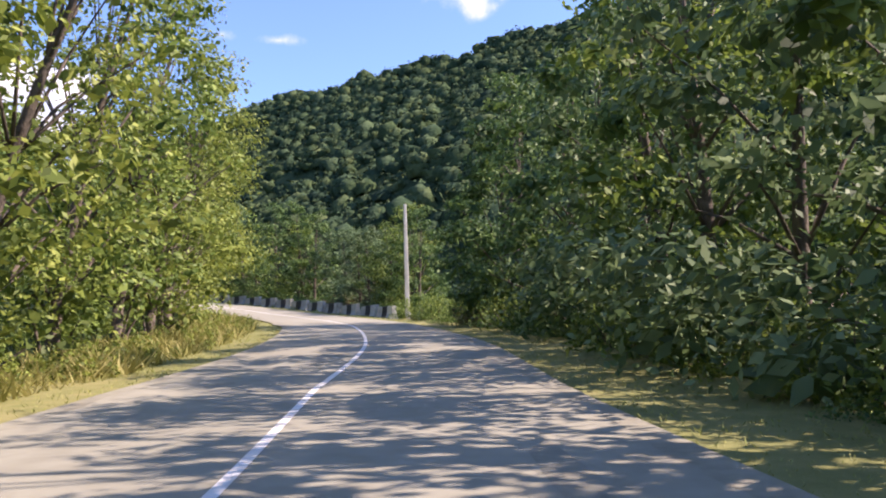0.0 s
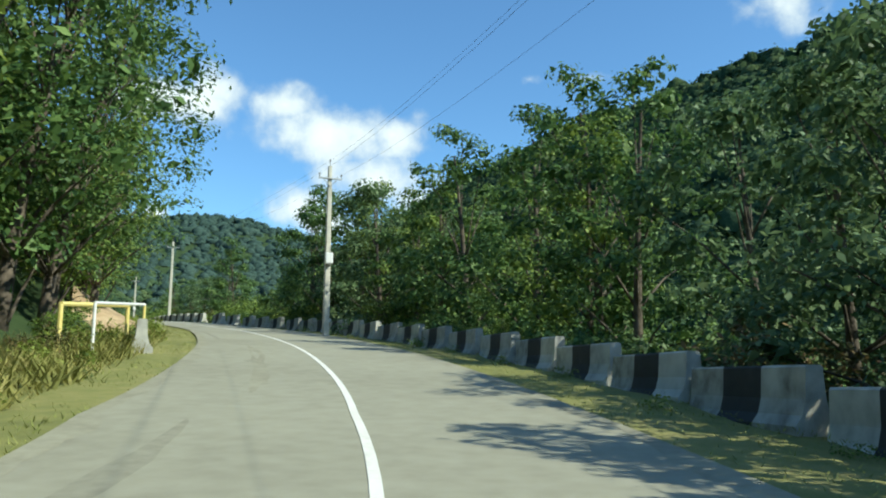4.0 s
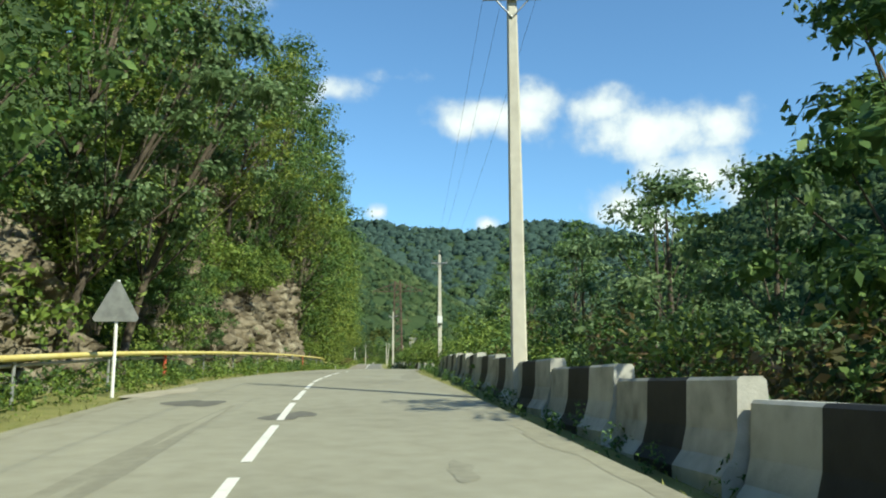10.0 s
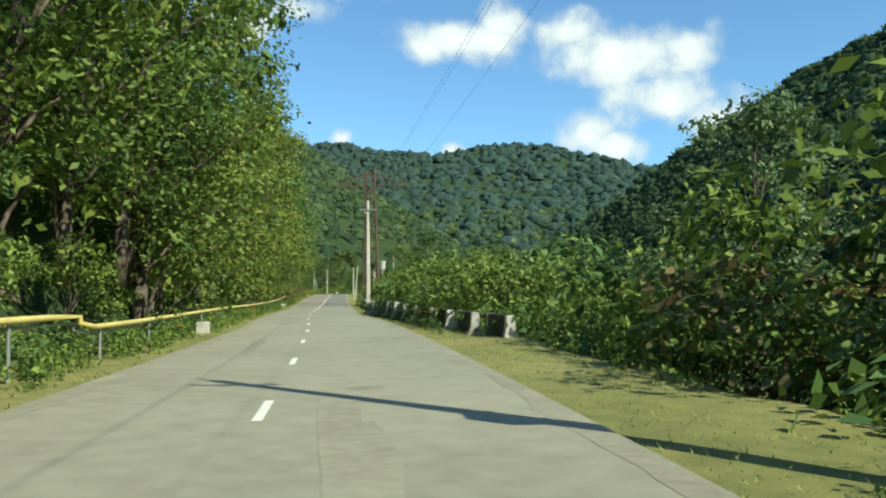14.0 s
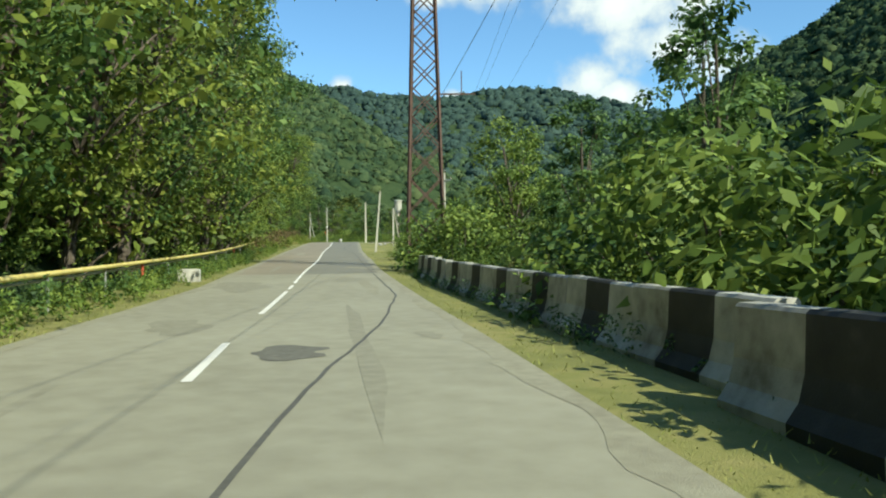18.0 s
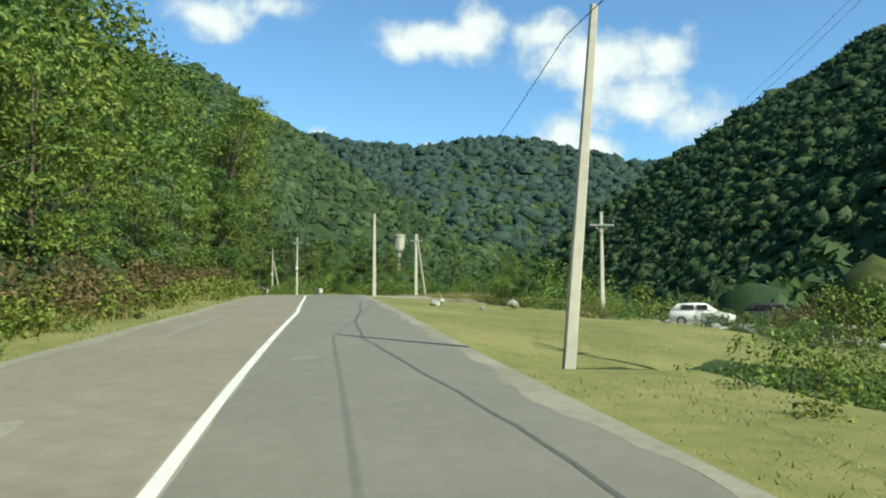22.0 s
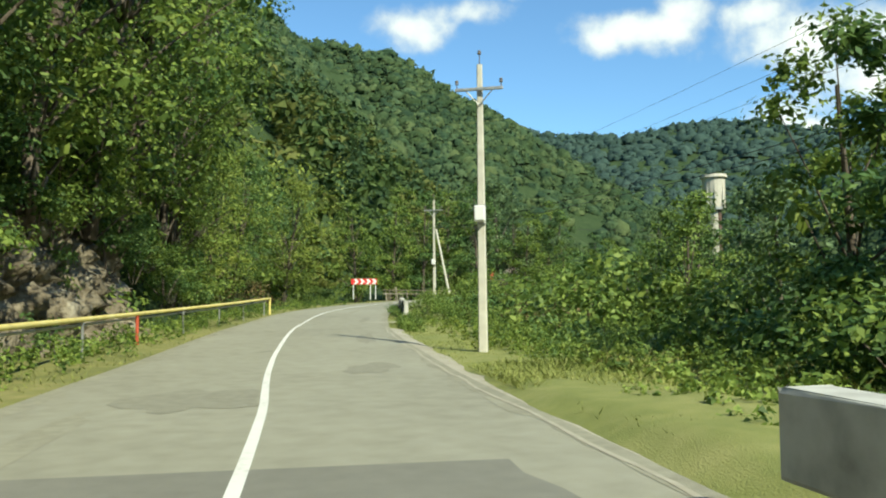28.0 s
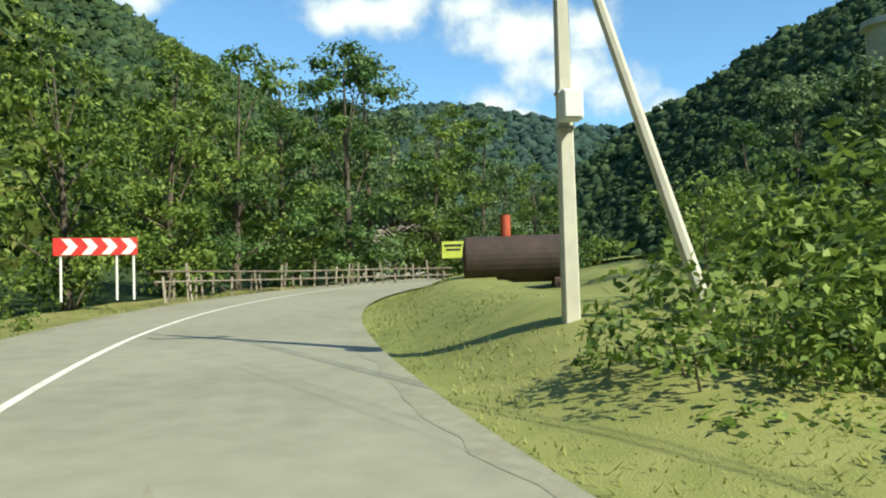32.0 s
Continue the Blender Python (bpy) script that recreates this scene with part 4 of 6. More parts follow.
strip("roadside_weeds", M_LEAF_D, 290, 352, lambda s: left_foot(s) - 2.8, lambda s: left_foot(s) + 0.9, 0.28, 0.6, 1.9, 130, 0.13, "brownish shrubs and weeds at the foot of the slope", 68)
strip("roadside_weeds", M_LEAF_A, 371, 397, lambda s: 4.4 + 0 * s, lambda s: 7.6 + 0 * s, 0.09, 0.3, 0.8, 60, 0.085, "tall green weeds on the grassy shoulder", 69)
strip("roadside_weeds", M_LEAF_A, 388.5, 394.6, lambda s: 2.5 + 0 * s, lambda s: 3.1 + 0 * s, 0.12, 0.3, 0.6, 60, 0.075, "tall green weeds before the short barrier", 71)
strip("roadside_weeds", M_LEAF_A, 362, 371, lambda s: 3.4 + 0 * s, lambda s: 5.4 + 0 * s, 0.06, 0.25, 0.6, 60, 0.08, "green weeds on the low bank", 72)
strip("roadside_weeds", M_LEAF_C, 371, 397, lambda s: 3.6 + 0 * s, lambda s: 7.0 + 0 * s, 0.14, 0.2, 0.6, 50, 0.075, "yellowing weeds on the grassy shoulder", 70)
# right side behind the barrier: from, to, distance from the line, scale, kind, spacing
for a, b, l0, l1, k0, k1, protos, step in (
        (-12, 36, 6.8, 8.4, 1.2, 1.45, NEAR, 3.3), (-12, 35, 12, 15, 1.3, 1.5, NEAR, 7.5), (-12, 36, 5.8, 6.8, 0.6, 0.9, BUSH, 2.9), (36, 50, 5.4, 6.6, 0.55, 0.8, BUSH, 2.4), (51, 63, 7.8, 9.2, 0.9, 1.0, NEAR, 2.8),
        (54, 74, 8.4, 10.5, 0.95, 1.1, NEAR, 4.2), (74, 90, 8.0, 10, 1.15, 1.35, NEAR, 4.4), (90, 98, 7.8, 9.4, 0.9, 1.05, NEAR, 4.8), (94, 112, 7.4, 9.0, 1.1, 1.35, NEAR, 3.0), (86, 112, 10.5, 13, 1.2, 1.4, NEAR, 4.2), (50, 112, 6.8, 7.8, 0.8, 1.2, BUSH, 2.9),
        (112, 134, 6.0, 7.4, 0.9, 1.35, BUSH, 2.6), (114, 126, 8, 11.5, 0.5, 0.68, NEAR, 4.5), (128, 134, 7.2, 8.4, 0.98, 1.1, NEAR, 3.0),
        (135, 160, 7.0, 8.8, 0.68, 0.82, NEAR, 4.0), (134, 176, 5.2, 6.2, 0.85, 1.15, BUSH, 2.3), (176, 196, 6.2, 7.4, 0.75, 1.1, BUSH, 2.6), (138, 177, 4.5, 4.9, 0.5, 0.72, BUSH, 1.9), (200, 262, 4.9, 5.3, 0.5, 0.7, BUSH, 3.4), (204, 215, 4.7, 5.3, 0.75, 1.0, BUSH, 1.4), (215, 224, 4.2, 4.8, 0.7, 0.95, BUSH, 1.3), (201, 222, 5.6, 6.6, 1.25, 1.6, BUSH, 2.0), (216, 232, 5.4, 6.6, 1.4, 1.8, BUSH, 1.9), (231, 250, 6.6, 8.2, 1.5, 1.9, BUSH, 2.2), (156, 196, 7.6, 10.5, 1.6, 2.1, BUSH, 3.0), (182, 192, 8.6, 9.4, 0.85, 0.95, NEAR, 6),
        (196, 262, 5.7, 6.8, 0.7, 1.0, BUSH, 2.5), (200, 262, 8.0, 11.0, 1.5, 2.0, BUSH, 3.2),
        (206, 222, 10, 13, 0.5, 0.62, NEAR, 6), (222, 242, 7.2, 9.2, 0.52, 0.66, NEAR, 3.4), (246, 276, 8.6, 12.0, 0.85, 1.05, NEAR, 3.4), (262, 284, 5.4, 7.4, 0.8, 1.1, BUSH, 2.2), (262, 292, 8.5, 12, 0.9, 1.3, BUSH, 3.0), (284, 292, 8.2, 10.2, 0.6, 0.72, NEAR, 3.4),
        (280, 292, 5.8, 8.0, 0.75, 1.05, BUSH, 2.0), (292, 300, 6.4, 8.6, 0.5, 0.66, BUSH, 1.5), (293, 302, 9.0, 11.5, 0.4, 0.55, BUSH, 1.8), (338, 352, 15.0, 19, 0.6, 0.9, BUSH, 2.6), (348, 366, 13.5, 16.0, 0.7, 1.0, BUSH, 2.4), (366, 372, 6.4, 9, 0.7, 1.0, BUSH, 1.5), (365, 371, 9, 13, 0.8, 1.15, BUSH, 1.6), (371, 377, 6.8, 9, 0.9, 1.2, BUSH, 2.2), (346, 366, 15, 19, 0.48, 0.6, NEAR, 3.4), (366, 384, 14, 19, 0.72, 0.95, NEAR, 3.4), (370, 388, 9.5, 12, 0.6, 0.78, NEAR, 4.6),
        (374, 396, 5.8, 7.2, 0.5, 0.8, BUSH, 2.1), (376, 410, 8.0, 11, 1.2, 1.7, BUSH, 2.6), (371, 376, 8.2, 9.6, 0.85, 0.95, NEAR, 2.4), (388, 414, 13, 17, 0.6, 0.75, NEAR, 4.8), (395, 409, 4.9, 5.8, 0.5, 0.7, BUSH, 2.0), (405, 412, 6.2, 8.0, 0.8, 1.05, BUSH, 1.8), (395, 397.6, 3.2, 3.9, 0.25, 0.34, BUSH, 1.0), (262, 270, 5.0, 6.2, 1.1, 1.5, BUSH, 1.5), (321.6, 323.4, 12.2, 13.2, 0.5, 0.6, BUSH, 0.8), (306, 317, 15.0, 18.0, 0.6, 1.0, BUSH, 2.0), (403, 408.5, 4.0, 4.6, 0.36, 0.46, BUSH, 1.3), (394, 399, 3.6, 4.4, 0.25, 0.36, BUSH, 1.6), (412, 426, 9.5, 12, 0.8, 1.2, BUSH, 2.4), (412, 430, 13, 20, 0.5, 0.65, NEAR, 3.6)):
    s = a + rr.uniform(0, 1)
    while s < b:
        plant(protos, s, rr.uniform(l0, l1), rr.uniform(k0, k1), -0.25, (2, 3, 0.6, 2) if protos is BUSH else (2, 3, 2, 2))
        s += step * rr.uniform(0.8, 1.25)
for x, y, k in ((-196.3, 241.9, 0.6), (-195.0, 242.9, 0.6)):
    spot(BUSH[0], x, y, float(ground(np.array([x]), np.array([y]))[0]) - 0.3, k, 2.0 * k + x)
for k in range(11):
    along = -1.4 + 0.62 * k
    x, y = -275.3 + 0.875 * along - 0.20, 276.25 - 0.485 * along - 0.42
    spot(rr.choice(LOW), x + rr.uniform(-0.1, 0.1), y + rr.uniform(-0.1, 0.1), 13.72 - 0.04 * along, rr.uniform(0.3, 0.5), rr.uniform(0, 6.28))
spot(BUSH[3], -276.5, 277.1, 13.7, 0.26, 1.0)
spot(BUSH[1], -269.6, 274.3, 13.3, 0.5, 2.0)
spot(BUSH[3], -271.2, 275.2, 13.4, 0.5, 0.4)
for x, y, k in ((-278.7, 280.3, 0.62), (-277.4, 281.2, 0.8), (-276.0, 280.2, 0.7), (-275.6, 278.6, 0.55), (-274.4, 277.9, 0.6), (-273.2, 279.2, 0.9), (-275.0, 281.8, 1.1), (-277.6, 283.6, 1.2)):
    spot(rr.choice(BUSH[:2]), x, y, float(ground(np.array([x]), np.array([y]))[0]) - 0.15, k, rr.uniform(0, 6.28))
# a slim tree with a whitewashed foot, and low weeds on the right verge
x, y, z = at(35.3, 6.8)
spot(NEAR[3], x, y, z - 0.3, 1.25, 0.6, label="slender tree with a whitewashed foot")
tagged(part("limewash", rod(bmesh.new(), (x, y, z - 0.2), (x, y, z + 1.15), 0.215, 0.20, 12), M_WHITEWASH), "white limewash coat round the tree's foot", "limewash")
for a, b, l0, l1, step in ((52, 112, 4.0, 4.7, 4.5), (262, 300, 4.2, 5.4, 2.4), (372, 396, 3.9, 5.4, 1.6), (-8, 46, 4.6, 5.4, 2.6)):
    s = a
    while s < b:
        plant(LOW, s, rr.uniform(l0, l1), rr.uniform(0.35, 0.8), -0.05)
        s += step * rr.uniform(0.6, 1.4)
# thickets between the road's trees and the river
for mat, seed in ((M_LEAF_B, 15), (M_LEAF_A, 16)):
    brush = Wood(seed)
    for s0, s1, l0, l1, n in ((-12, 112, 14, 26, 30), (112, 296, 11, 30, 90), (345, 364, 17, 32, 14), (368, 415, 12, 32, 34)):
        for k in range(n):
            x, y, _ = at(rr.uniform(s0, s1), rr.uniform(l0, l1))
            brush.add(x, y, float(ground(np.array([x]), np.array([y]))[0]) - 0.4, rr.uniform(3.5, 5.5), 340, 0.27)
    brush.finish("thicket", mat, "tangled green thicket between the road and the river", "thicket")
# the trees that close the view past the bend
for bx, by, far_, k in ((-0.877, 0.48, 26, 1.0), (-0.82, 0.57, 30, 1.1), (-0.773, 0.634, 33, 1.15), (-0.738, 0.675, 37, 1.25), (-0.68, 0.733, 36, 1.3), (-0.66, 0.75, 42, 1.5),
                       (-0.638, 0.77, 44, 1.2), (-0.60, 0.80, 40, 1.0), (-0.582, 0.813, 46, 1.2), (-0.55, 0.835, 43, 1.05), (-0.523, 0.852, 40, 0.8), (-0.49, 0.87, 36, 0.62), (-0.463, 0.886, 33, 0.5), (-0.80, 0.60, 38, 1.3), (-0.71, 0.70, 48, 1.4)):
    x, y = -276.7 + bx * far_, 274.1 + by * far_
    spot(rr.choice(NEAR), x, y, min(14.4, float(ground(np.array([x]), np.array([y]))[0])) - 0.2, k, rr.uniform(0, 6.28))
# bushes under them
for k in range(26):
    a = radians(26 + 38 * k / 25)
    d = 27 + 9 * math.sin(a * 5) + rr.uniform(-1.5, 3.0)
    x, y = -276.7 - d * math.sin(a), 274.1 + d * math.cos(a)
    if abs(float(stations(np.array([x]), np.array([y]))[1][0])) > 6.5:
        spot(rr.choice(UNDER), x, y, min(14.4, float(ground(np.array([x]), np.array([y]))[0])) - 0.3, rr.uniform(1.0, 1.6), rr.uniform(0, 6.28))
# trees that hide the tower's shaft
for x, y, k in ((-279.3, 305.0, 1.0), (-283.4, 305.5, 1.05), (-276.5, 306.5, 0.95), (-281.4, 306.8, 1.1), (-274.0, 303.0, 0.8)):
    spot(rr.choice(NEAR), x, y, float(ground(np.array([x]), np.array([y]))[0]) - 0.3, k, rr.uniform(0, 6.28))


# ---------------------------------------------------------------- woods on the hills
def scatter(u0, u1, v0, v1, n, rng, clear=26.0):
    u, v = rng.uniform(u0, u1, n), rng.uniform(v0, v1, n)
    x, y = O[0] + u * DU[0] + v * DV[0], O[1] + u * DU[1] + v * DV[1]
    l = stations(x, y)[1]
    ok = np.abs(l) > clear
    return x[ok], y[ok], ground(x, y)[ok]


wr = np.random.default_rng(77)
for name, mat, tone, seed in (("hill_woods", M_LEAF_FAR_A, "green", 5), ("hill_woods", M_LEAF_FAR_B, "dark green", 10), ("hill_woods", M_LEAF_FAR_C, "yellow-green", 12)):
    wood = Wood(seed)
    for u0, u1, v0, v1, n, h0, h1, leaves, size, clear in (
            (-130, 120, -95, -18, 70, 8, 13, 150, 1.6, 24), (120, 400, -125, -18, 150, 8, 13, 130, 1.7, 24), (-330, 330, 16, 92, 210, 5, 8.5, 110, 1.3, 30), (250, 480, -90, 80, 170, 6, 10, 120, 1.6, 26)):
        for x, y, z in zip(*scatter(u0, u1, v0, v1, n, wr, clear)):
            wood.add(x, y, z - 1.2, wr.uniform(h0, h1), leaves, size)
    for x, y, z in zip(*scatter(-330, 420, 14, 92, 420, wr, 22)):
        wood.canopy(x, y, z - 0.8, wr.uniform(3.0, 6.0), 26, 0.9)
    wood.finish(name, mat, tone + " broadleaf trees along the valley floor")
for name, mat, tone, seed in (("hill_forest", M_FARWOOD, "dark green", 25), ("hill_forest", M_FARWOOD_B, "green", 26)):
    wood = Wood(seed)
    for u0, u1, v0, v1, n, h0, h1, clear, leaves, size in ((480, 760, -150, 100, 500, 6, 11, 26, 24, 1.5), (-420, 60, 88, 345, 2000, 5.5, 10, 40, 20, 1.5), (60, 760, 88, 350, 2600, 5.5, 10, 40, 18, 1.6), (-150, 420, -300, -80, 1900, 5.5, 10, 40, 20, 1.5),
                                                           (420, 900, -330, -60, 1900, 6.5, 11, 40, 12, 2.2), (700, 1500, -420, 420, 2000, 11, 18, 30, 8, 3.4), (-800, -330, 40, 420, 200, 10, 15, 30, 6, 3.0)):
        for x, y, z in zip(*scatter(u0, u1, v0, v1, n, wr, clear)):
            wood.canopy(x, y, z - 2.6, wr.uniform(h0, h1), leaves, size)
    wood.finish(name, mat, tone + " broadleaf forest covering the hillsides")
# The farthest wood; its colour carries the haze tint.
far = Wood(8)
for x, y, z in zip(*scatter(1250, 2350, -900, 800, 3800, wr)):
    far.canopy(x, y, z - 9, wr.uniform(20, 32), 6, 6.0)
far.finish("far_forest", M_FARWOOD_HAZE, "dark green forest on the far mountain range, blue haze in its colour")
# ---------------------------------------------------------------- concrete barrier blocks
PROFILE = [(-0.30, -0.25), (-0.30, 0.07), (-0.20, 0.20), (-0.145, 0.40), (-0.12, 0.80), (-0.09, 0.83), (0.09, 0.83), (0.12, 0.80), (0.145, 0.40), (0.20, 0.20), (0.30, 0.07), (0.30, -0.25)]


def section(y0, y1):
    """A length of the barrier's profile from y0 to y1."""
    bm = bmesh.new()
    a = [bm.verts.new((x, y0, z)) for x, z in PROFILE]
    b = [bm.verts.new((x, y1, z)) for x, z in PROFILE]
    n = len(PROFILE)
    for k in range(n):
        bm.faces.new((a[k], a[(k + 1) % n], b[(k + 1) % n], b[k]))
    bm.faces.new(a[::-1])
    bm.faces.new(b)
    return bm


def make_barrier(length, white, label):
    ob = thing("barrier_block", label=label, category="road barrier", group="barrier blocks along the road")
    h = length / 2
    part("painted_end", section(-h, -h + white), M_WHITEWASH, ob, "white painted end")
    part("painted_middle", section(-h + white, h - white), M_BLACKPAINT, ob, "black painted middle band")
    part("painted_end", section(h - white, h), M_WHITEWASH, ob, "white painted end")
    return ob


def lay_blocks(proto, a, b, ls, length):
    s, first = a + length / 2, proto not in HOLD
    while s < b:
        l = float(np.interp(s, [p[0] for p in ls], [p[1] for p in ls]))
        x, y, z = at(s, l, float(np.interp(s, DROP[0], DROP[1])))
        m = pose(x, y, z, rr.uniform(-1, 1), rr.uniform(-1.5, 1.5), heading(s) + rr.uniform(-1.5, 1.5))
        if proto not in HOLD:
            HOLD.append(proto)
            proto.matrix_basis = m
        else:
            copy_thing(proto, m)
        s += length + rr.uniform(0.04, 0.10)


DROP = ([40, 112, 118, 150, 166, 178, 195, 205, 212, 219, 227, 232, 240], [-0.22, -0.2, -0.06, -0.12, -0.34, -0.34, -0.30, -0.20, -0.10, 0.0, 0.0, -0.05, -0.1])       # how far the blocks stand below the road
striped = make_barrier(2.95, 0.98, "black and white striped concrete barrier block")
dark = make_barrier(2.95, 0.30, "black concrete barrier block with white painted ends")
FIRST = [(50, 5.45), (54, 5.4), (59, 5.1), (64, 5.1), (70, 5.2), (80, 5.0), (102, 4.9), (107, 4.4), (112, 4.2), (117, 3.4)]
SECOND = [(119, 3.15), (126, 3.1), (135, 3.1), (145, 3.3), (158, 3.3), (167, 3.4), (170, 3.8), (176, 4.4)]
THIRD = [(195, 5.4), (202, 4.3), (208, 3.9), (212, 3.6), (221, 3.1), (226.5, 2.55), (232, 3.1), (237, 3.7), (248, 3.7), (256, 3.6), (263, 3.9)]
lay_blocks(striped, 49.7, 118, FIRST, 2.95)
lay_blocks(striped, 121.4, 176, SECOND, 2.95)
lay_blocks(dark, 196, 213, THIRD, 2.95)
lay_blocks(striped, 214, 262, THIRD, 2.95)
short = make_barrier(2.5, 0.20, "short black concrete barrier block with white painted ends")
short.scale = (0.66, 0.66, 0.76)
for k, (along, top) in enumerate(((-0.86, 14.42), (0.74, 14.37), (2.40, 14.26), (4.12, 14.15))):
    m = pose(-275.3 + 0.875 * along, 276.25 - 0.485 * along, top - 0.63, rr.uniform(-1, 1), rr.uniform(-2, 2), 61.0 + rr.uniform(-2, 2))
    if k == 0:
        short.matrix_basis = m @ Matrix.Diagonal((0.66, 0.66, 0.76, 1))
    else:
        copy_thing(short, m)


# ---------------------------------------------------------------- power poles
def concrete_pole(h, arm=True, small_box=None, slim=1.0, lean=(0, 0), at_=(0, 0, 0), turn=0.0, label="", spike=True):
    ob = thing("power_pole", pose(*at_, lean[0], lean[1], turn), label or "tall pale concrete power pole with a crossarm", "power pole", "power poles")
    bm = bmesh.new()
    ring = []
    for z, w, d in ((-0.6, 0.15, 0.13), (h * 0.5, 0.125, 0.105), (h, 0.09, 0.075)):
        c, w, d = 0.03 * slim, w * slim, d * slim
        ring.append([bm.verts.new(p + (z,)) for p in ((-w, -d + c), (-w + c, -d), (w - c, -d), (w, -d + c), (w, d - c), (w - c, d), (-w + c, d), (-w, d - c))])
    for r0, r1 in zip(ring, ring[1:]):
        for k in range(8):
            bm.faces.new((r0[k], r0[(k + 1) % 8], r1[(k + 1) % 8], r1[k]))
    bm.faces.new(ring[-1])
    bm.faces.new(ring[0][::-1])
    part("shaft", bm, M_CONCRETE, ob)
    if arm:
        bm = bmesh.new()
        box(bm, (1.15, 0.07, 0.07), (0, -0.13, h - 0.62), bevel=0.008)
        rod(bm, (-0.35, -0.13, h - 0.62), (0, -0.10, h - 1.0), 0.015)
        rod(bm, (0.35, -0.13, h - 0.62), (0, -0.10, h - 1.0), 0.015)
        part("crossarm", bm, M_STEEL, ob, "grey steel crossarm")
        for x, z in ((-0.53, h - 0.58), (0.53, h - 0.58), (0.0, h + 0.16)):
            bm = bmesh.new()
            rod(bm, (x, -0.13 if x else 0, z - (0.2 if not x else 0)), (x, -0.13 if x else 0, z + 0.12), 0.012)
            for k in range(2):
                rod(bm, (x, -0.13 if x else 0, z + 0.10 + 0.05 * k), (x, -0.13 if x else 0, z + 0.14 + 0.05 * k), 0.05 - 0.008 * k, 0.035, 10)
            part("insulator", bm, M_INSUL, ob, "brown porcelain insulator")
    if small_box:
        bm = box(bmesh.new(), (0.36 * slim, 0.22, 0.52 * slim), (0, -0.24, small_box), bevel=0.02)
        b = part("meter_box", bm, M_SIGNWHITE, ob, "white metal meter box")
        part("door", box(bmesh.new(), (0.30 * slim, 0.012, 0.44 * slim), (0, -0.356, small_box), bevel=0.004), M_SIGNWHITE, b)
        bm = bmesh.new()
        for dz in (-0.32, 0.30):
            box(bm, (0.30 * slim, 0.28 * slim, 0.03), (0, -0.02, small_box + dz * slim))
        part("strap", bm, M_STEEL, ob, "steel strap round the pole")
    return ob


POLES = {}
for key, x, y, z0, z1, arm, bx in (("a", -2.13, 50.51, 2.2, 9.45, False, 0), ("b", -27.1, 81.6, 5.3, 13.5, True, 9.0), ("c", -64.1, 113.9, 8.5, 17.0, True, 0), ("d", -95.3, 142.5, 9.6, 17.85, True, 13.15),
                                   ("e", -134.0, 171.9, 10.2, 17.7, True, 0), ("f", -188.8, 218.1, 11.45, 16.7, False, 0), ("g", -222.7, 247.0, 12.8, 18.5, False, 0), ("h", -255.1, 266.1, 13.0, 19.8, True, 16.2),
                                   ("i", -232.0, 261.2, 12.3, 18.5, True, 0), ("j", -201.4, 241.0, 11.0, 16.5, True, 0), ("k", -280.7, 281.9, 13.8, 20.4, True, 16.6), ("n", -184.5, 222.3, 9.4, 18.2, True, 0)):
    POLES[key] = (x, y, z0, z1)
    concrete_pole(z1 - z0, arm, (bx - z0) if bx else None, {"k": 0.62, "j": 0.7, "h": 0.7, "f": 0.6, "g": 0.85, "e": 0.88, "n": 0.75}.get(key, 1.0), (0, 4.8 if key == "f" else 0), at_=(x, y, z0), turn=44 if key != "a" else 8, label="tall pale concrete power pole with a white meter box" if bx else ("tall pale concrete power pole with a steel crossarm" if arm else "tall plain concrete pole by the road"))


def stay(top, foot, r=0.12, label="slanting concrete stay pole propping the power pole"):
    ob = thing("stay_pole", label=label, category="stay pole")
    part("shaft", rod(bmesh.new(), foot, top, r, r * 0.7, 8), M_CONCRETE, ob)


def cable(pts, sag, r=0.012, label="black overhead power line between the poles"):
    """Wires through the points, each span hanging by sag metres."""
    cu = bpy.data.curves.new("wire", "CURVE")
    cu.dimensions, cu.bevel_depth, cu.bevel_resolution = "3D", r, 1
    sp = cu.splines.new("POLY")
    co = []
    for a, b in zip(pts, pts[1:]):
        for k in range(12):
            u = k / 12
            p = Vector(a).lerp(Vector(b), u)
            co.append((p.x, p.y, p.z - 4 * sag * u * (1 - u), 1))
    co.append((*pts[-1], 1))
    sp.points.add(len(co) - 1)
    sp.points.foreach_set("co", [c for q in co for c in q])
    cu.materials.append(M_WIRE)
    return tagged(new("power_line", cu), label, "power line", "overhead wires")


def tip(key, dx=0.0, dz=0.2):
    x, y, _, z1 = POLES[key]
    return (x + 0.72 * dx, y + 0.70 * dx, z1 + dz)


for dx, dz in ((-0.53, -0.4), (0.53, -0.4), (0, 0.3)):
    cable([tip(k, dx, dz) for k in "abcde"], 0.55, 0.0035)
    cable([tip(k, dx, dz) for k in "enjik"], 0.6, 0.0035)
cable([tip("e", 0, -1.6), tip("f", 0, -0.5), tip("i", 0, -0.1)], 0.7, 0.007)
cable([tip("i", 0.1, -1.7), tip("k", 0.1, -1.55)], 0.5, 0.009)
cable([tip("i", -0.1, -1.9), tip("k", -0.1, -1.7)], 0.6, 0.009)
cable([tip("k", 0.0, -1.6), (-262.0, 318.0, 19.5)], 0.5, 0.008)
stay((-280.55, 281.95, 18.6), (-279.0, 282.07, 13.5), r=0.08)
stay((-232.1, 261.4, 18.5), (-233.6, 264.4, 11.9))


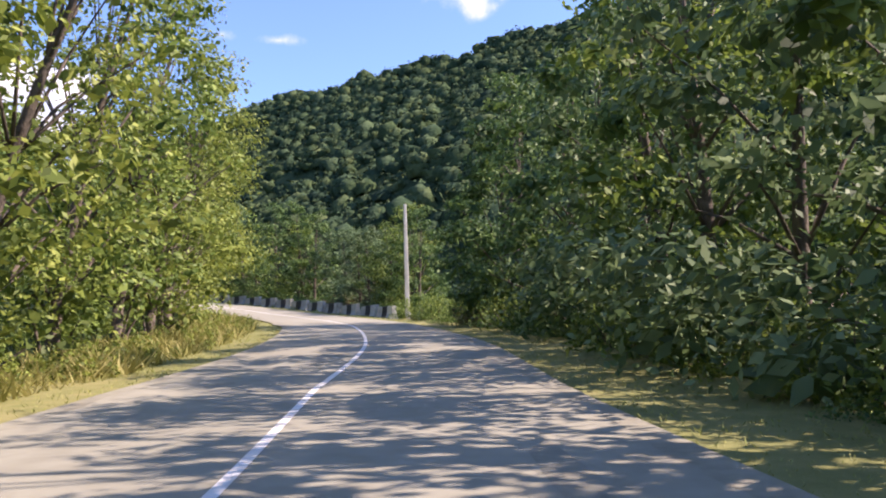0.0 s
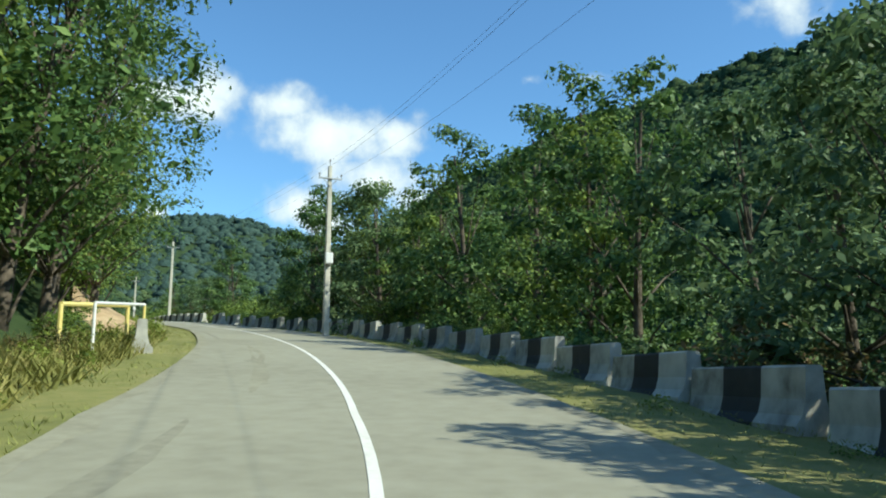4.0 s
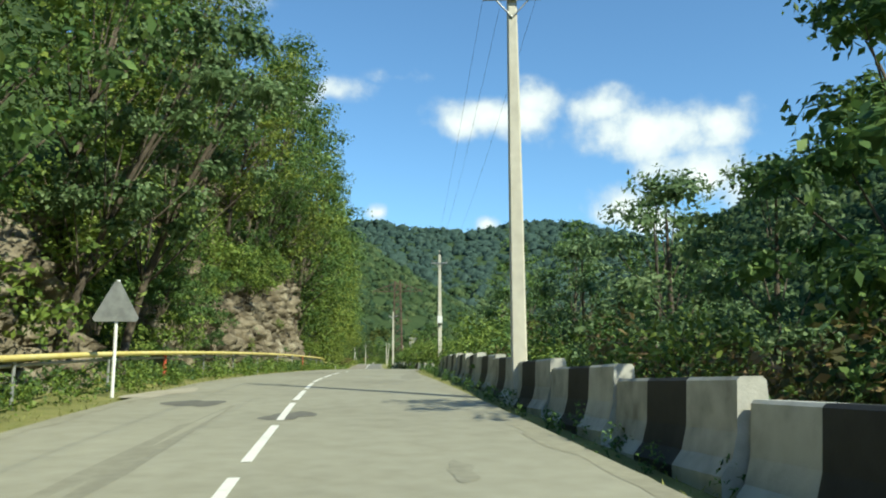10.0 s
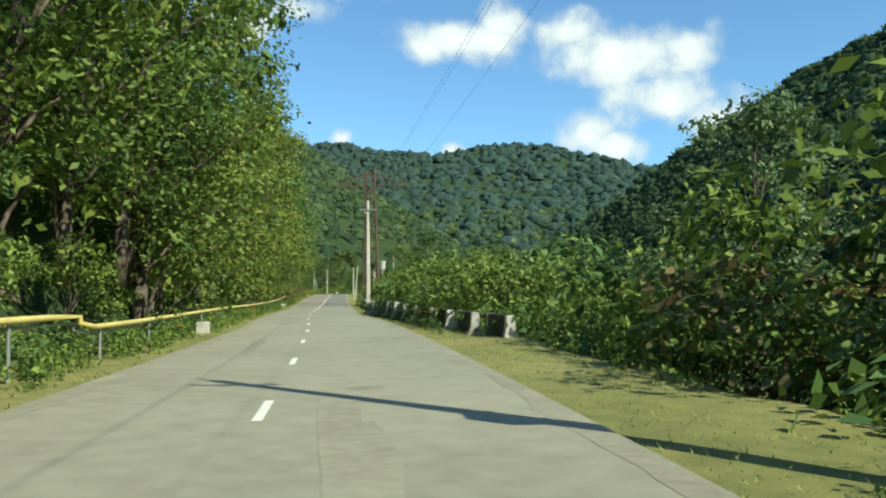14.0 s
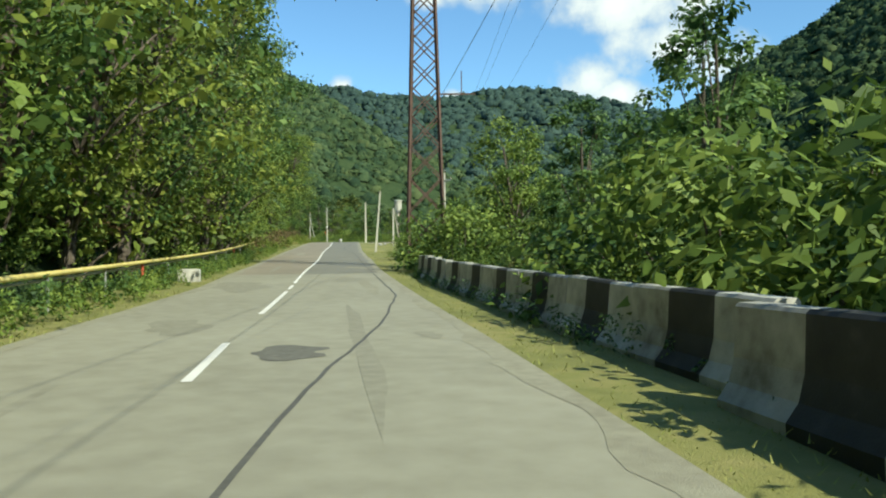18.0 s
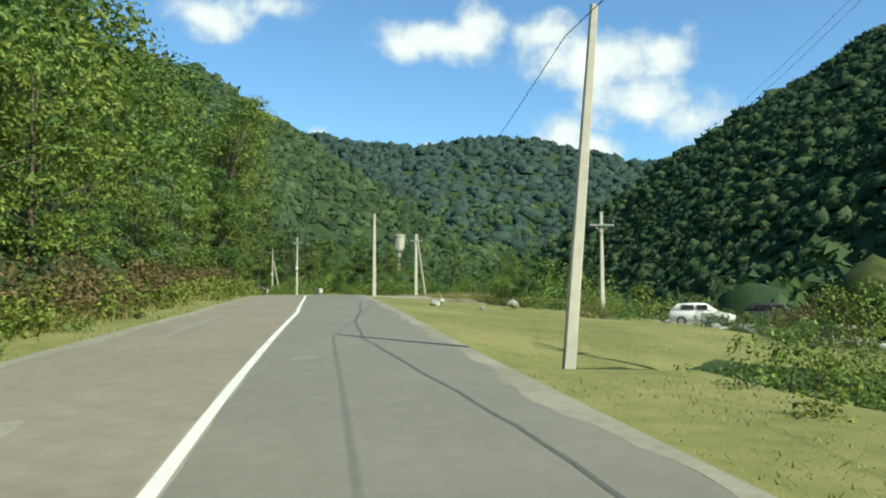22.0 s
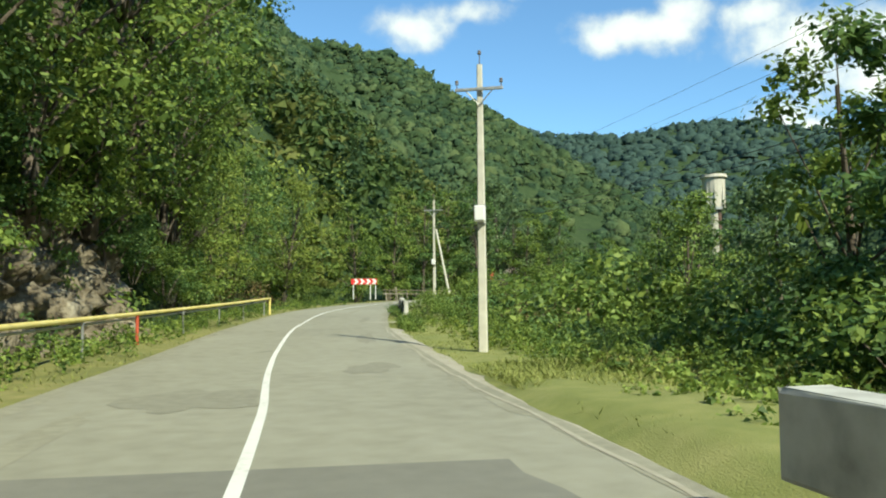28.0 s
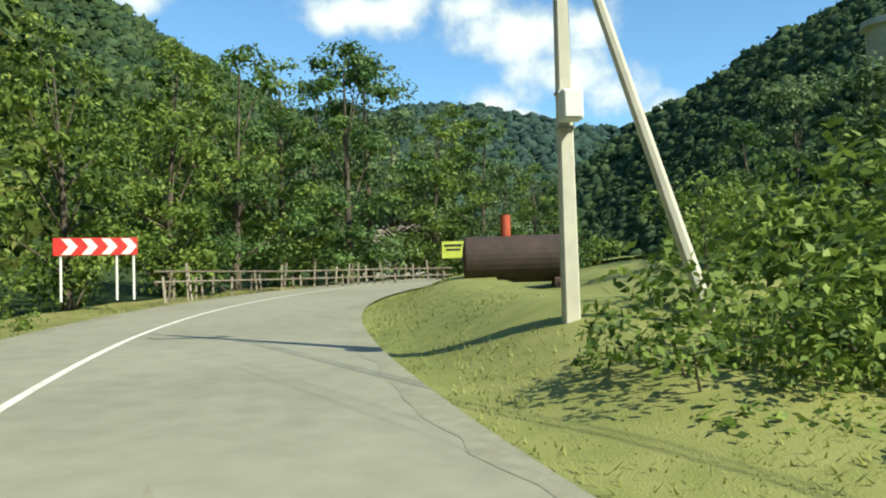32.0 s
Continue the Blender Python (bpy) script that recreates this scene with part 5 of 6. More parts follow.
# ---------------------------------------------------------------- lattice pylon
def make_pylon(x, y, z0, h, base, top, turn):
    ob = thing("steel_pylon", pose(x, y, z0, 0, 0, turn), "tall rusty steel lattice power pylon among bushes", "pylon")
    def wide(z):
        return (base + (top - base) * z / h) / 2

    def bar(a, b, r):
        d = Vector(b) - Vector(a)
        return box(bmesh.new(), (r, r, d.length), (Vector(a) + Vector(b)) / 2, d.to_track_quat("Z", "Y").to_matrix())
    corners = ((-1, -1), (1, -1), (1, 1), (-1, 1))
    for cx, cy in corners:
        part("leg", bar((cx * wide(-1), cy * wide(-1), -1), (cx * wide(h), cy * wide(h), h), 0.13), M_RUST, ob)
    z = 1.3
    while z < h - 0.3:
        dz = max(0.9, wide(z) * 2.0)
        z2 = min(z + dz, h)
        for k in range(4):
            (ax, ay), (bx_, by_) = corners[k], corners[(k + 1) % 4]
            part("brace", bar((ax * wide(z), ay * wide(z), z), (bx_ * wide(z2), by_ * wide(z2), z2), 0.06), M_RUST, ob)
            part("brace", bar((bx_ * wide(z), by_ * wide(z), z), (ax * wide(z2), ay * wide(z2), z2), 0.06), M_RUST, ob)
        z = z2
    for side in (-1, 1):
        w = wide(h - 2)
        arm = new("arm")
        arm.parent = ob
        for cy in (-1, 1):
            part("arm_chord", bar((side * w, cy * w, h - 1.9), (side * 4.6, 0, h - 1.9), 0.07), M_RUST, arm)
            part("arm_chord", bar((side * w, cy * w, h - 0.4), (side * 4.6, 0, h - 1.85), 0.06), M_RUST, arm)
            for k in range(5):
                u, v = k / 5, (k + 0.5) / 5
                part("arm_brace", bar((side * (w + (4.6 - w) * u), cy * w * (1 - u), h - 1.9), (side * (w + (4.6 - w) * v), cy * w * (1 - v), h - 0.4 - 1.45 * v), 0.035), M_RUST, arm)
        for d in (2.4, 4.5):
            bm = bmesh.new()
            for k in range(5):
                rod(bm, (side * d, 0, h - 2.0 - 0.12 * k), (side * d, 0, h - 2.09 - 0.12 * k), 0.07, 0.03, 8)
            rod(bm, (side * d, 0, h - 1.9), (side * d, 0, h - 2.6), 0.015, None, 5)
            part("insulator_string", bm, M_INSUL, ob, "string of glass insulators")
    low = new("arm")
    low.parent = ob
    part("arm_chord", bar((0.6, 0, 9.2), (2.6, 0, 9.2), 0.07), M_RUST, low)
    part("arm_post", bar((1.9, 0, 9.2), (1.9, 0, 10.4), 0.05), M_RUST, low)
    for cx, cy in corners:
        bm = bmesh.new()
        box(bm, (0.5, 0.5, 0.5), (cx * wide(0), cy * wide(0), -0.35), bevel=0.04)
        part("footing", bm, M_CONCRETE, ob, "concrete footing")
    return ob


make_pylon(-166.0, 200.9, 10.3, 16.6, 1.9, 1.0, 44)

# ---------------------------------------------------------------- yellow gas pipe on posts along the bank
def pipe_run(name, pts, r, mat, label, parent):
    """pts: (s, l, height over the road)."""
    co = [at(*p[:2], p[2]) for p in pts]
    dense = spline(co, 2.0)
    cu = bpy.data.curves.new(name, "CURVE")
    cu.dimensions, cu.bevel_depth, cu.bevel_resolution, cu.use_fill_caps = "3D", r, 3, True
    sp = cu.splines.new("POLY")
    sp.points.add(len(dense) - 1)
    sp.points.foreach_set("co", [c for q in dense for c in (*q, 1)])
    tmp = new("tmp", cu)
    me = bpy.data.meshes.new_from_object(tmp.evaluated_get(bpy.context.evaluated_depsgraph_get()))
    bpy.data.objects.remove(tmp)
    me.materials.clear()
    me.materials.append(mat)
    ob = new(name, me)
    ob.parent = parent
    ob["label"] = label
    return ob


RUN_A = [(112, -6.5, 0.80), (123, -5.7, 0.80), (140, -5.4, 0.80), (160, -5.1, 0.82), (177, -4.8, 0.85), (189, -4.7, 0.85), (190, -4.7, 0.62), (211, -4.8, 0.62), (226, -4.9, 0.65), (250, -5.6, 0.75), (275, -6.2, 0.8), (299, -6.8, 0.8)]
RUN_B = [(352, -5.6, 0.75), (363, -5.0, 0.78), (383, -5.2, 0.8), (395, -4.4, 0.8), (404, -4.2, 0.8)]
for run, far_end in ((RUN_A, 299), (RUN_B, 404)):
    pipe = thing("gas_pipe", label="weathered yellow gas pipe carried on short posts", category="pipe")
    pipe_run("pipe", run, 0.057, M_YELLOW, "yellow painted pipe", pipe)
    pipe_run("thin_pipe", [(s, l - 0.12, h - 0.13) for s, l, h in run], 0.03, M_STEEL, "thin grey pipe under the yellow one", pipe)
    s, k = run[0][0] + 0.3, 0
    while s < run[-1][0]:
        l = float(np.interp(s, [p[0] for p in run], [p[1] for p in run]))
        h = float(np.interp(s, [p[0] for p in run], [p[2] for p in run]))
        a, b = at(s, l - 0.03, -0.45), at(s, l - 0.03, h)
        part("post", rod(bmesh.new(), a, b, 0.045 if k % 6 == 1 else 0.03), M_RED if k % 6 == 1 else M_STEEL, pipe, "red painted post" if k % 6 == 1 else "")
        s, k = s + 4.6, k + 1
    for s_end in ((run[0][0], far_end) if far_end == 299 else (far_end,)):
        l = float(np.interp(s_end, [p[0] for p in run], [p[1] for p in run]))
        part("riser", rod(bmesh.new(), at(s_end, l, -0.4), at(s_end, l, 0.83), 0.06), M_YELLOW, pipe, "yellow upright end of the pipe")

# two bent pipe frames and an old barrier block before the first pole
for l0, l1, s_, h, mat, lab in ((-6.6, -5.5, 71.0, 1.2, M_YELLOW, "thick yellow bent pipe frame"), (-5.75, -5.0, 70.5, 1.25, M_SIGNWHITE, "slim white bent pipe frame")):
    fr = thing("pipe_frame", label=lab + " standing in weeds", category="pipe frame")
    r = 0.06 if mat is M_YELLOW else 0.04
    a0, a1, b1, b0 = at(s_, l0, -0.4), at(s_, l0, h), at(s_ + 4.5, l1, h - 0.05), at(s_ + 4.5, l1, -0.4)
    part("upright", rod(bmesh.new(), a0, a1, r), mat, fr)
    part("crosspipe", rod(bmesh.new(), a1, b1, r), mat, fr)
    part("upright", rod(bmesh.new(), b1, b0, r), M_YELLOW, fr)
x, y, z = at(73.5, -4.95, -0.1)
lone = copy_thing(striped, pose(x, y, z, 0, 0, heading(73) + 6))
lone["label"] = "lone white concrete barrier block at the roadside"
for o in lone.children:
    if "middle" in o.name:
        o.data = o.data.copy()
        o.data.materials[0] = M_WHITEWASH


# ---------------------------------------------------------------- white blocks along the edges
def stone_block(s, l, size, turn=0.0, tilt=(0, 0), label="white painted concrete kerb block at the road edge"):
    x, y, z = at(s, l, 0.26 if 364 < s < 366 else -0.08)
    ob = thing("concrete_block", pose(x, y, z, tilt[0], tilt[1], heading(s) + turn), label, "concrete block", "white blocks along the road")
    bm = box(bmesh.new(), size, (0, 0, size[2] / 2), bevel=0.03)
    for v in bm.verts:
        v.co += Vector((rr.uniform(-1, 1), rr.uniform(-1, 1), rr.uniform(-1, 1))) * 0.012
    part("block", bm, M_WHITEWASH, ob)


stone_block(258.2, -4.9, (0.75, 0.45, 0.48), 4)
stone_block(201.3, -4.3, (0.42, 0.4, 0.42))
stone_block(371.2, -4.7, (0.62, 0.5, 0.55), 10)
stone_block(364.9, 2.42, (0.34, 1.0, 0.48), 2, label="long white concrete block beside the gravel pull-out")

# ---------------------------------------------------------------- signs
x, y, z = at(138.0, -4.75, -0.2)
tri = thing("warning_sign", pose(x, y, z, 0, 0, heading(138)), "triangular road sign seen from its bare grey back", "road sign")
part("post", rod(bmesh.new(), (0, 0, -0.3), (0, 0, 2.5), 0.035), M_SIGNWHITE, tri, "white painted post")
bm = bmesh.new()
pts = [(-0.45, 1.72), (-0.40, 1.66), (0.40, 1.66), (0.45, 1.72), (0.05, 2.46), (-0.05, 2.46)]
fr = [bm.verts.new((px, -0.045, pz)) for px, pz in pts]
bk = [bm.verts.new((px, -0.065, pz)) for px, pz in pts]
bm.faces.new(fr)
bm.faces.new(bk[::-1])
for k in range(6):
    bm.faces.new((fr[k], fr[(k + 1) % 6], bk[(k + 1) % 6], bk[k]))
part("plate", bm, M_STEEL, tri, "grey metal back of the plate")
for zc in (1.82, 2.15):
    part("clamp", box(bmesh.new(), (0.30 if zc < 2 else 0.16, 0.03, 0.04), (0, -0.038, zc)), M_STEEL, tri)

# red and white chevron board on the outside of the bend
cv = thing("chevron_sign", pose(-296.5, 285.7, 14.75, 0, 0, 59), "red and white chevron board on three white posts at the bend", "road sign")
part("board", box(bmesh.new(), (2.05, 0.03, 0.46), (0, 0, 1.13), bevel=0.006), M_SIGNRED, cv, "red sheet metal board")
for k in range(4):
    bm = bmesh.new()
    x0 = -0.72 + 0.48 * k
    shape = [(x0 - 0.11, 0.92), (x0 + 0.11, 0.92), (x0 + 0.29, 1.13), (x0 + 0.11, 1.34), (x0 - 0.11, 1.34), (x0 + 0.07, 1.13)]
    a = [bm.verts.new((px, -0.019, pz)) for px, pz in shape]
    b = [bm.verts.new((px, -0.023, pz)) for px, pz in shape]
    for f in ((0, 1, 2, 5), (5, 2, 3, 4)):
        bm.faces.new([b[i] for i in f])
    for i in range(6):
        bm.faces.new((a[i], a[(i + 1) % 6], b[(i + 1) % 6], b[i]))
    part("chevron", bm, M_SIGNWHITE, cv, "white chevron pointing along the bend")
for px in (-0.85, 0.5, 0.92):
    part("post", rod(bmesh.new(), (px, 0.05, -0.3), (px, 0.05, 1.3), 0.035), M_SIGNWHITE, cv, "white post")

# ---------------------------------------------------------------- rock faces on the left
def rock_face(s0, s1, h, inset, seed, label, step=0.17):
    """A craggy wall along the bank: columns and blocks pushed in and out by a cell pattern, open cracks between them."""
    ns, nh = int((s1 - s0) / step), int(h / step)
    verts = np.zeros((ns + 1, nh + 1, 3))
    for i in range(ns + 1):
        s = s0 + (s1 - s0) * i / ns
        fade = min(1.0, 4.0 * min(i, ns - i) / ns + 0.1)
        f = left_foot(s)
        for j in range(nh + 1):
            z = h * (0.55 + 0.45 * fade) * j / nh
            big = noise.noise(Vector((s * 0.16, z * 0.22, seed * 1.3)))
            warp = Vector((0.35 * noise.noise(Vector((s * 0.8, z * 0.8, 3.0))), 0.35 * noise.noise(Vector((s * 0.8, z * 0.8, 9.0))), 0))
            d, pt = noise.voronoi(Vector((s * 1.15 + seed, z * 0.95, seed * 3.1)) + warp)
            d2, pt2 = noise.voronoi(Vector((s * 2.9 + seed, z * 2.5, seed * 5.7)) + warp)
            tilt = (s * 1.15 + seed - pt[0][0]) * noise.noise(pt[0] * 3.3) + (z * 0.95 - pt[0][1]) * noise.noise(pt[0] * 4.7 + Vector((5, 1, 2)))
            crack = min(1.0, (d[1] - d[0]) * 7.0)
            out = 0.9 * big + 0.9 * noise.noise(pt[0] * 5.1) + 1.1 * tilt + 0.85 * noise.noise(pt2[0] * 6.3) + 0.22 * noise.noise(Vector((s * 5.0, z * 5.0, seed))) - 0.9 * (1 - crack) - 0.3 * (1 - min(1.0, (d2[1] - d2[0]) * 6))
            lean = inset * (j / nh) ** 1.1
            verts[i, j] = at(s + 0.08 * big, f + 0.7 * fade - lean + out * 0.8 * fade - (1 - fade) * 1.2, -0.4 + z)
    idx = np.arange((ns + 1) * (nh + 1)).reshape(ns + 1, nh + 1)
    q = np.stack([idx[:-1, :-1].ravel(), idx[1:, :-1].ravel(), idx[1:, 1:].ravel(), idx[:-1, 1:].ravel()], -1)
    ob = mesh_ob("rock_face", verts.reshape(-1, 3), q, M_ROCK)
    return tagged(ob, label, "rock face", kind="structure")


rock_face(149, 196, 12.0, 2.6, 1.0, "craggy brown basalt cliff above the pipe")
rock_face(354, 398, 4.4, 1.6, 5.0, "low dark rock wall under overhanging trees")
rock_face(128, 149, 5.0, 1.5, 9.0, "rocky bank half covered with shrubs")
# shrubs that cling to the rock
for s0, s1, h0, h1, n, k0, k1 in ((149, 176, 1.0, 5.0, 9, 0.25, 0.45), (148, 163, 3.5, 11.0, 18, 0.6, 1.0), (149, 157, 0.5, 4.5, 12, 0.45, 0.75), (156, 180, 4.4, 7.5, 26, 0.7, 1.05), (163, 176, 7.0, 11.0, 12, 0.6, 1.0), (174, 186, 6.5, 11.5, 12, 0.6, 1.0), (186, 203, 0.8, 9.0, 18, 0.55, 0.95), (128, 150, 1.8, 5.0, 12, 0.4, 0.8), (353, 400, 3.6, 6.5, 22, 0.6, 1.0), (370, 394, 2.2, 4.6, 16, 0.5, 0.8), (349, 362, 1.6, 8.0, 26, 0.75, 1.1), (392, 404, 0.6, 4.0, 8, 0.5, 0.8)):
    for k in range(n):
        s = rr.uniform(s0, s1)
        h = rr.uniform(h0, h1)
        x, y, z = at(s, left_foot(s) + 0.6 - h * 0.22, h - 0.6)
        spot(rr.choice(CLING), x, y, z, rr.uniform(k0, k1), rr.uniform(0, 6.28))
# trees leaning out over the cliff tops
for s0, s1, h, step, k0, k1 in ((147, 166, 7.5, 4.4, 0.75, 0.9), (166, 186, 7.5, 4.2, 0.9, 1.05), (186, 206, 2.5, 4.4, 1.15, 1.3), (357, 404, 4.0, 4.4, 1.05, 1.25)):
    s = s0
    while s < s1:
        x, y, z = at(s, left_foot(s) - 0.4 + rr.uniform(-0.4, 0.3), h - 1.0)
        spot(rr.choice(TALL), x, y, z, rr.uniform(k0, k1), to_road(s, -1) + rr.uniform(-0.4, 0.4), (0, 0), label="leafy tree leaning out from the top of the rock")
        s += step * rr.uniform(0.85, 1.15)

# shrubs on the steep ground behind the low rock wall
for k in range(46):
    s = 352 + k + rr.uniform(-0.5, 0.5)
    plant(CLING, s, left_foot(s) - 0.6 - 4.5 * rr.random() ** 1.3, rr.uniform(0.75, 1.15), -0.3)

# bare sandy bank before the pipe
bank = ribbon("sandy_bank", 83, 103, lambda s: np.interp(s, BANK[:, 0], BANK[:, 1]) - 1.6, lambda s: edge(s, 1) - 1.5, lambda s, c: 1.9 * (1 - c) ** 1.2 * smooth(s, 83, 87) * (1 - smooth(s, 98, 103)) - 0.1 + 0.12 * wobble(s, c * 4, 0.9), M_SAND, step=0.5, rows=8)
tagged(bank, "bare eroded sandy clay bank", "bank", kind="structure")

# ---------------------------------------------------------------- road wear
for k, (s, l, a, b) in enumerate(((329.7, -1.2, 0.75, 0.75), (330.5, 0.33, 0.65, 0.42), (135.9, -2.75, 0.9, 0.42), (133.4, -0.9, 0.6, 0.35), (238.5, -0.5, 0.55, 0.5), (153.6, -1.9, 0.5, 1.0), (154.5, 1.75, 1.4, 0.35),
                                   (120.5, -2.1, 1.3, 0.6), (118, -1.1, 1.6, 0.28), (268.5, 1.3, 1.6, 0.5), (144, 0.6, 1.2, 0.6), (148, 1.6, 2.4, 0.4), (254, -2.7, 2.2, 0.9), (326.4, -1.0, 0.5, 0.25), (96, -2.4, 2.0, 0.5),
                                   (257, 0.6, 1.2, 0.6), (242, -2.4, 1.2, 0.5), (372, -1.6, 1.4, 0.7), (376, 0.9, 0.9, 0.5))):
    blotch("road_patch", s, l, a, b, M_PATCH if k < 6 else M_PATCH2, k * 1.7 + 1)
wear = random.Random(12)
for k in range(34):
    s = -8 + 12.6 * k + wear.uniform(-4, 4)
    lane = wear.choice((-2.7, -1.9, 0.2, 1.1))
    if 262 < s < 350:
        lane = -2.6
    blotch("worn_streak", s, lane + wear.uniform(-0.2, 0.2), wear.uniform(2.0, 5.5), wear.uniform(0.10, 0.30), M_PATCH2 if k % 3 else M_DUST, k * 0.9 + 40, 0.0025, "faint worn streak along the lane")
for k in range(22):
    blotch("road_patch", -4 + 19 * k + wear.uniform(-7, 7), wear.uniform(-3.0, 1.6), wear.uniform(0.15, 0.5), wear.uniform(0.1, 0.28), M_PATCH2, k * 1.3 + 80, 0.0032, "small dark mended spot in the asphalt")
blotch("sand_spill", 394.4, 1.95, 0.45, 0.62, M_SAND2, 4.4, label="pale sand spilled on the road edge")
blotch("sand_spill", 222, -3.3, 1.0, 0.45, M_DUST, 5.4, label="pale sand washed onto the asphalt")
blotch("sand_spill", 139, -4.0, 1.6, 0.5, M_SAND2, 6.4, label="pale sand washed onto the asphalt")
resurfaced = ribbon("new_asphalt", 349, 367.5, lambda s: edge(s, 1) + 0.2 + 0.25 * wobble(s, 1, 0.8), lambda s: edge(s, 3) - 0.3 - 0.6 * smooth(s, 362, 367) + 0.2 * wobble(s, 2, 0.9), 0.0035, M_PATCH3, step=0.5, rows=3)
tagged(resurfaced, "darker smoother strip of newer asphalt", "road patch", kind="structure")
SEAM = [(233, -0.6), (236, -0.25), (238, 0.1), (242, 0.8), (249, 1.6), (262, 1.75), (285, 1.7), (293.4, 1.56), (297, 1.25), (302, 0.8), (307, 0.83), (312, 1.14), (320, 1.4), (325, 1.3), (331, 0.8), (340, 0.05)]
seam = ribbon("tar_joint", 233, 340, lambda s: np.interp(s, [p[0] for p in SEAM], [p[1] for p in SEAM]) - 0.024 + 0.03 * wobble(s, 0, 0.7), lambda s: np.interp(s, [p[0] for p in SEAM], [p[1] for p in SEAM]) + 0.024 + 0.03 * wobble(s, 0, 0.7), 0.0045, M_TAR, step=0.6)
tagged(seam, "dark tar-filled crack along the lane", "tar joint", kind="structure")
lane = ribbon("dusty_lane", 262, 345, lambda s: edge(s, 1) + 0.1 + 0.12 * wobble(s, 1, 0.9), lambda s: edge(s, 2) - 0.07 - 0.03 * wobble(s, 3, 0.6), 0.0018, M_BROWNROAD, step=0.6, rows=3)
tagged(lane, "lane covered with brownish dust", "road patch", kind="structure")
lane2 = ribbon("grey_lane", 262, 348, lambda s: edge(s, 2) + 0.07 + 0.03 * wobble(s, 3, 0.6), lambda s: edge(s, 3) - 0.08 + 0.08 * wobble(s, 6, 1.0), 0.0018, M_PATCH3, step=0.6, rows=3)
tagged(lane2, "lane of greyer newer asphalt", "road patch", kind="structure")
kerb = ribbon("concrete_edging", 366, 390, lambda s: edge(s, 3) - 0.14 + 0.06 * wobble(s, 0, 0.9), lambda s: edge(s, 3) + 0.46 + 0.1 * wobble(s, 4, 0.7), lambda s, c: 0.006 - 0.06 * c * c, M_SAND2, step=0.5, rows=3)
tagged(kerb, "crumbling pale concrete edging of the road", "kerb", kind="structure")


# ---------------------------------------------------------------- grass blades and small stones
def grass(name, s0, s1, lo, hi, n, h, mat, label, drop=-0.06):
    rng = np.random.default_rng(int(abs(s0)) + n)
    s = rng.uniform(s0, s1, n)
    c = rng.uniform(0, 1, n)
    l = lo(s) * (1 - c) + hi(s) * c
    p = at(s, l, drop)
    p[:, 2] += 0.55 * smooth(s, 404, 412) * smooth(l, 2.3, 4.4)
    a = rng.uniform(0, 6.28, n)
    hh = h * rng.uniform(0.4, 1.3, n) * (0.6 + 0.6 * (wobble(s, l * 2, 1.3) > 0))
    w = hh * 0.045 + 0.006
    side = np.stack([np.cos(a) * w, np.sin(a) * w, 0 * a], -1)
    tipv = p + np.stack([np.cos(a + 1.3) * hh * 0.9, np.sin(a + 1.3) * hh * 0.9, hh * 0.75], -1)
    v = np.stack([p - side, p + side, tipv], 1).reshape(-1, 3)
    return tagged(mesh_ob(name, v, np.arange(3 * n).reshape(-1, 3), mat), label, "grass", kind="stuff")


grass("verge_grass", -8, 297, lambda s: edge(s, 3) + 0.02, lambda s: edge(s, 3) + 2.4, 40000, 0.055, M_BLADE, "short green grass on the verge")
grass("verge_grass", 372, 440, lambda s: edge(s, 3) + 0.05, lambda s: edge(s, 3) + 3.2, 26000, 0.06, M_BLADE, "tufted green grass on the verge")
grass("verge_grass", -8, 440, lambda s: edge(s, 1) - 2.4, lambda s: edge(s, 1) - 0.02, 44000, 0.10, M_BLADE, "green grass and weeds on the verge")
grass("verge_grass", 361, 376, lambda s: edge(s, 3) + 0.3, lambda s: edge(s, 3) + 2.6, 12000, 0.14, M_BLADE, "green grass on the low bank", 0.03)
grass("tall_grass", -8, 80, lambda s: edge(s, 1) - 4.4, lambda s: edge(s, 1) - 1.2, 22000, 0.50, M_BLADE2, "tall yellowing grass under the trees")
grass("tall_grass", 285, 345, lambda s: edge(s, 1) - 4.0, lambda s: edge(s, 1) - 1.2, 14000, 0.38, M_BLADE2, "tall dry grass at the foot of the slope")
grass("meadow_grass", 297, 348, lambda s: edge(s, 3) + 0.05, lambda s: edge(s, 3) + 13.5, 60000, 0.02, M_BLADE2, "short meadow grass", -0.25)
grass("tall_grass", 348, 378, lambda s: 10 - 5 * smooth(s, 362, 374), lambda s: 13.5 - 6 * smooth(s, 366, 376), 9000, 0.45, M_BLADE2, "tall dry grass behind the pull-out", -0.2)


def boulder(s, l, r, dz=0.0, mat=None, label="pale boulder lying in the grass"):
    bm = bmesh.new()
    bmesh.ops.create_icosphere(bm, subdivisions=2, radius=r)
    for v in bm.verts:
        v.co *= 1 + 0.35 * noise.noise(v.co / r * 1.3 + Vector((s, l, 0)))
        v.co.z *= 0.7
    x, y, z = at(s, l, dz)
    ob = part("boulder", bm, mat or M_RIVERSTONE, None)
    ob.location = (x, y, z)
    return tagged(ob, label, "boulder")


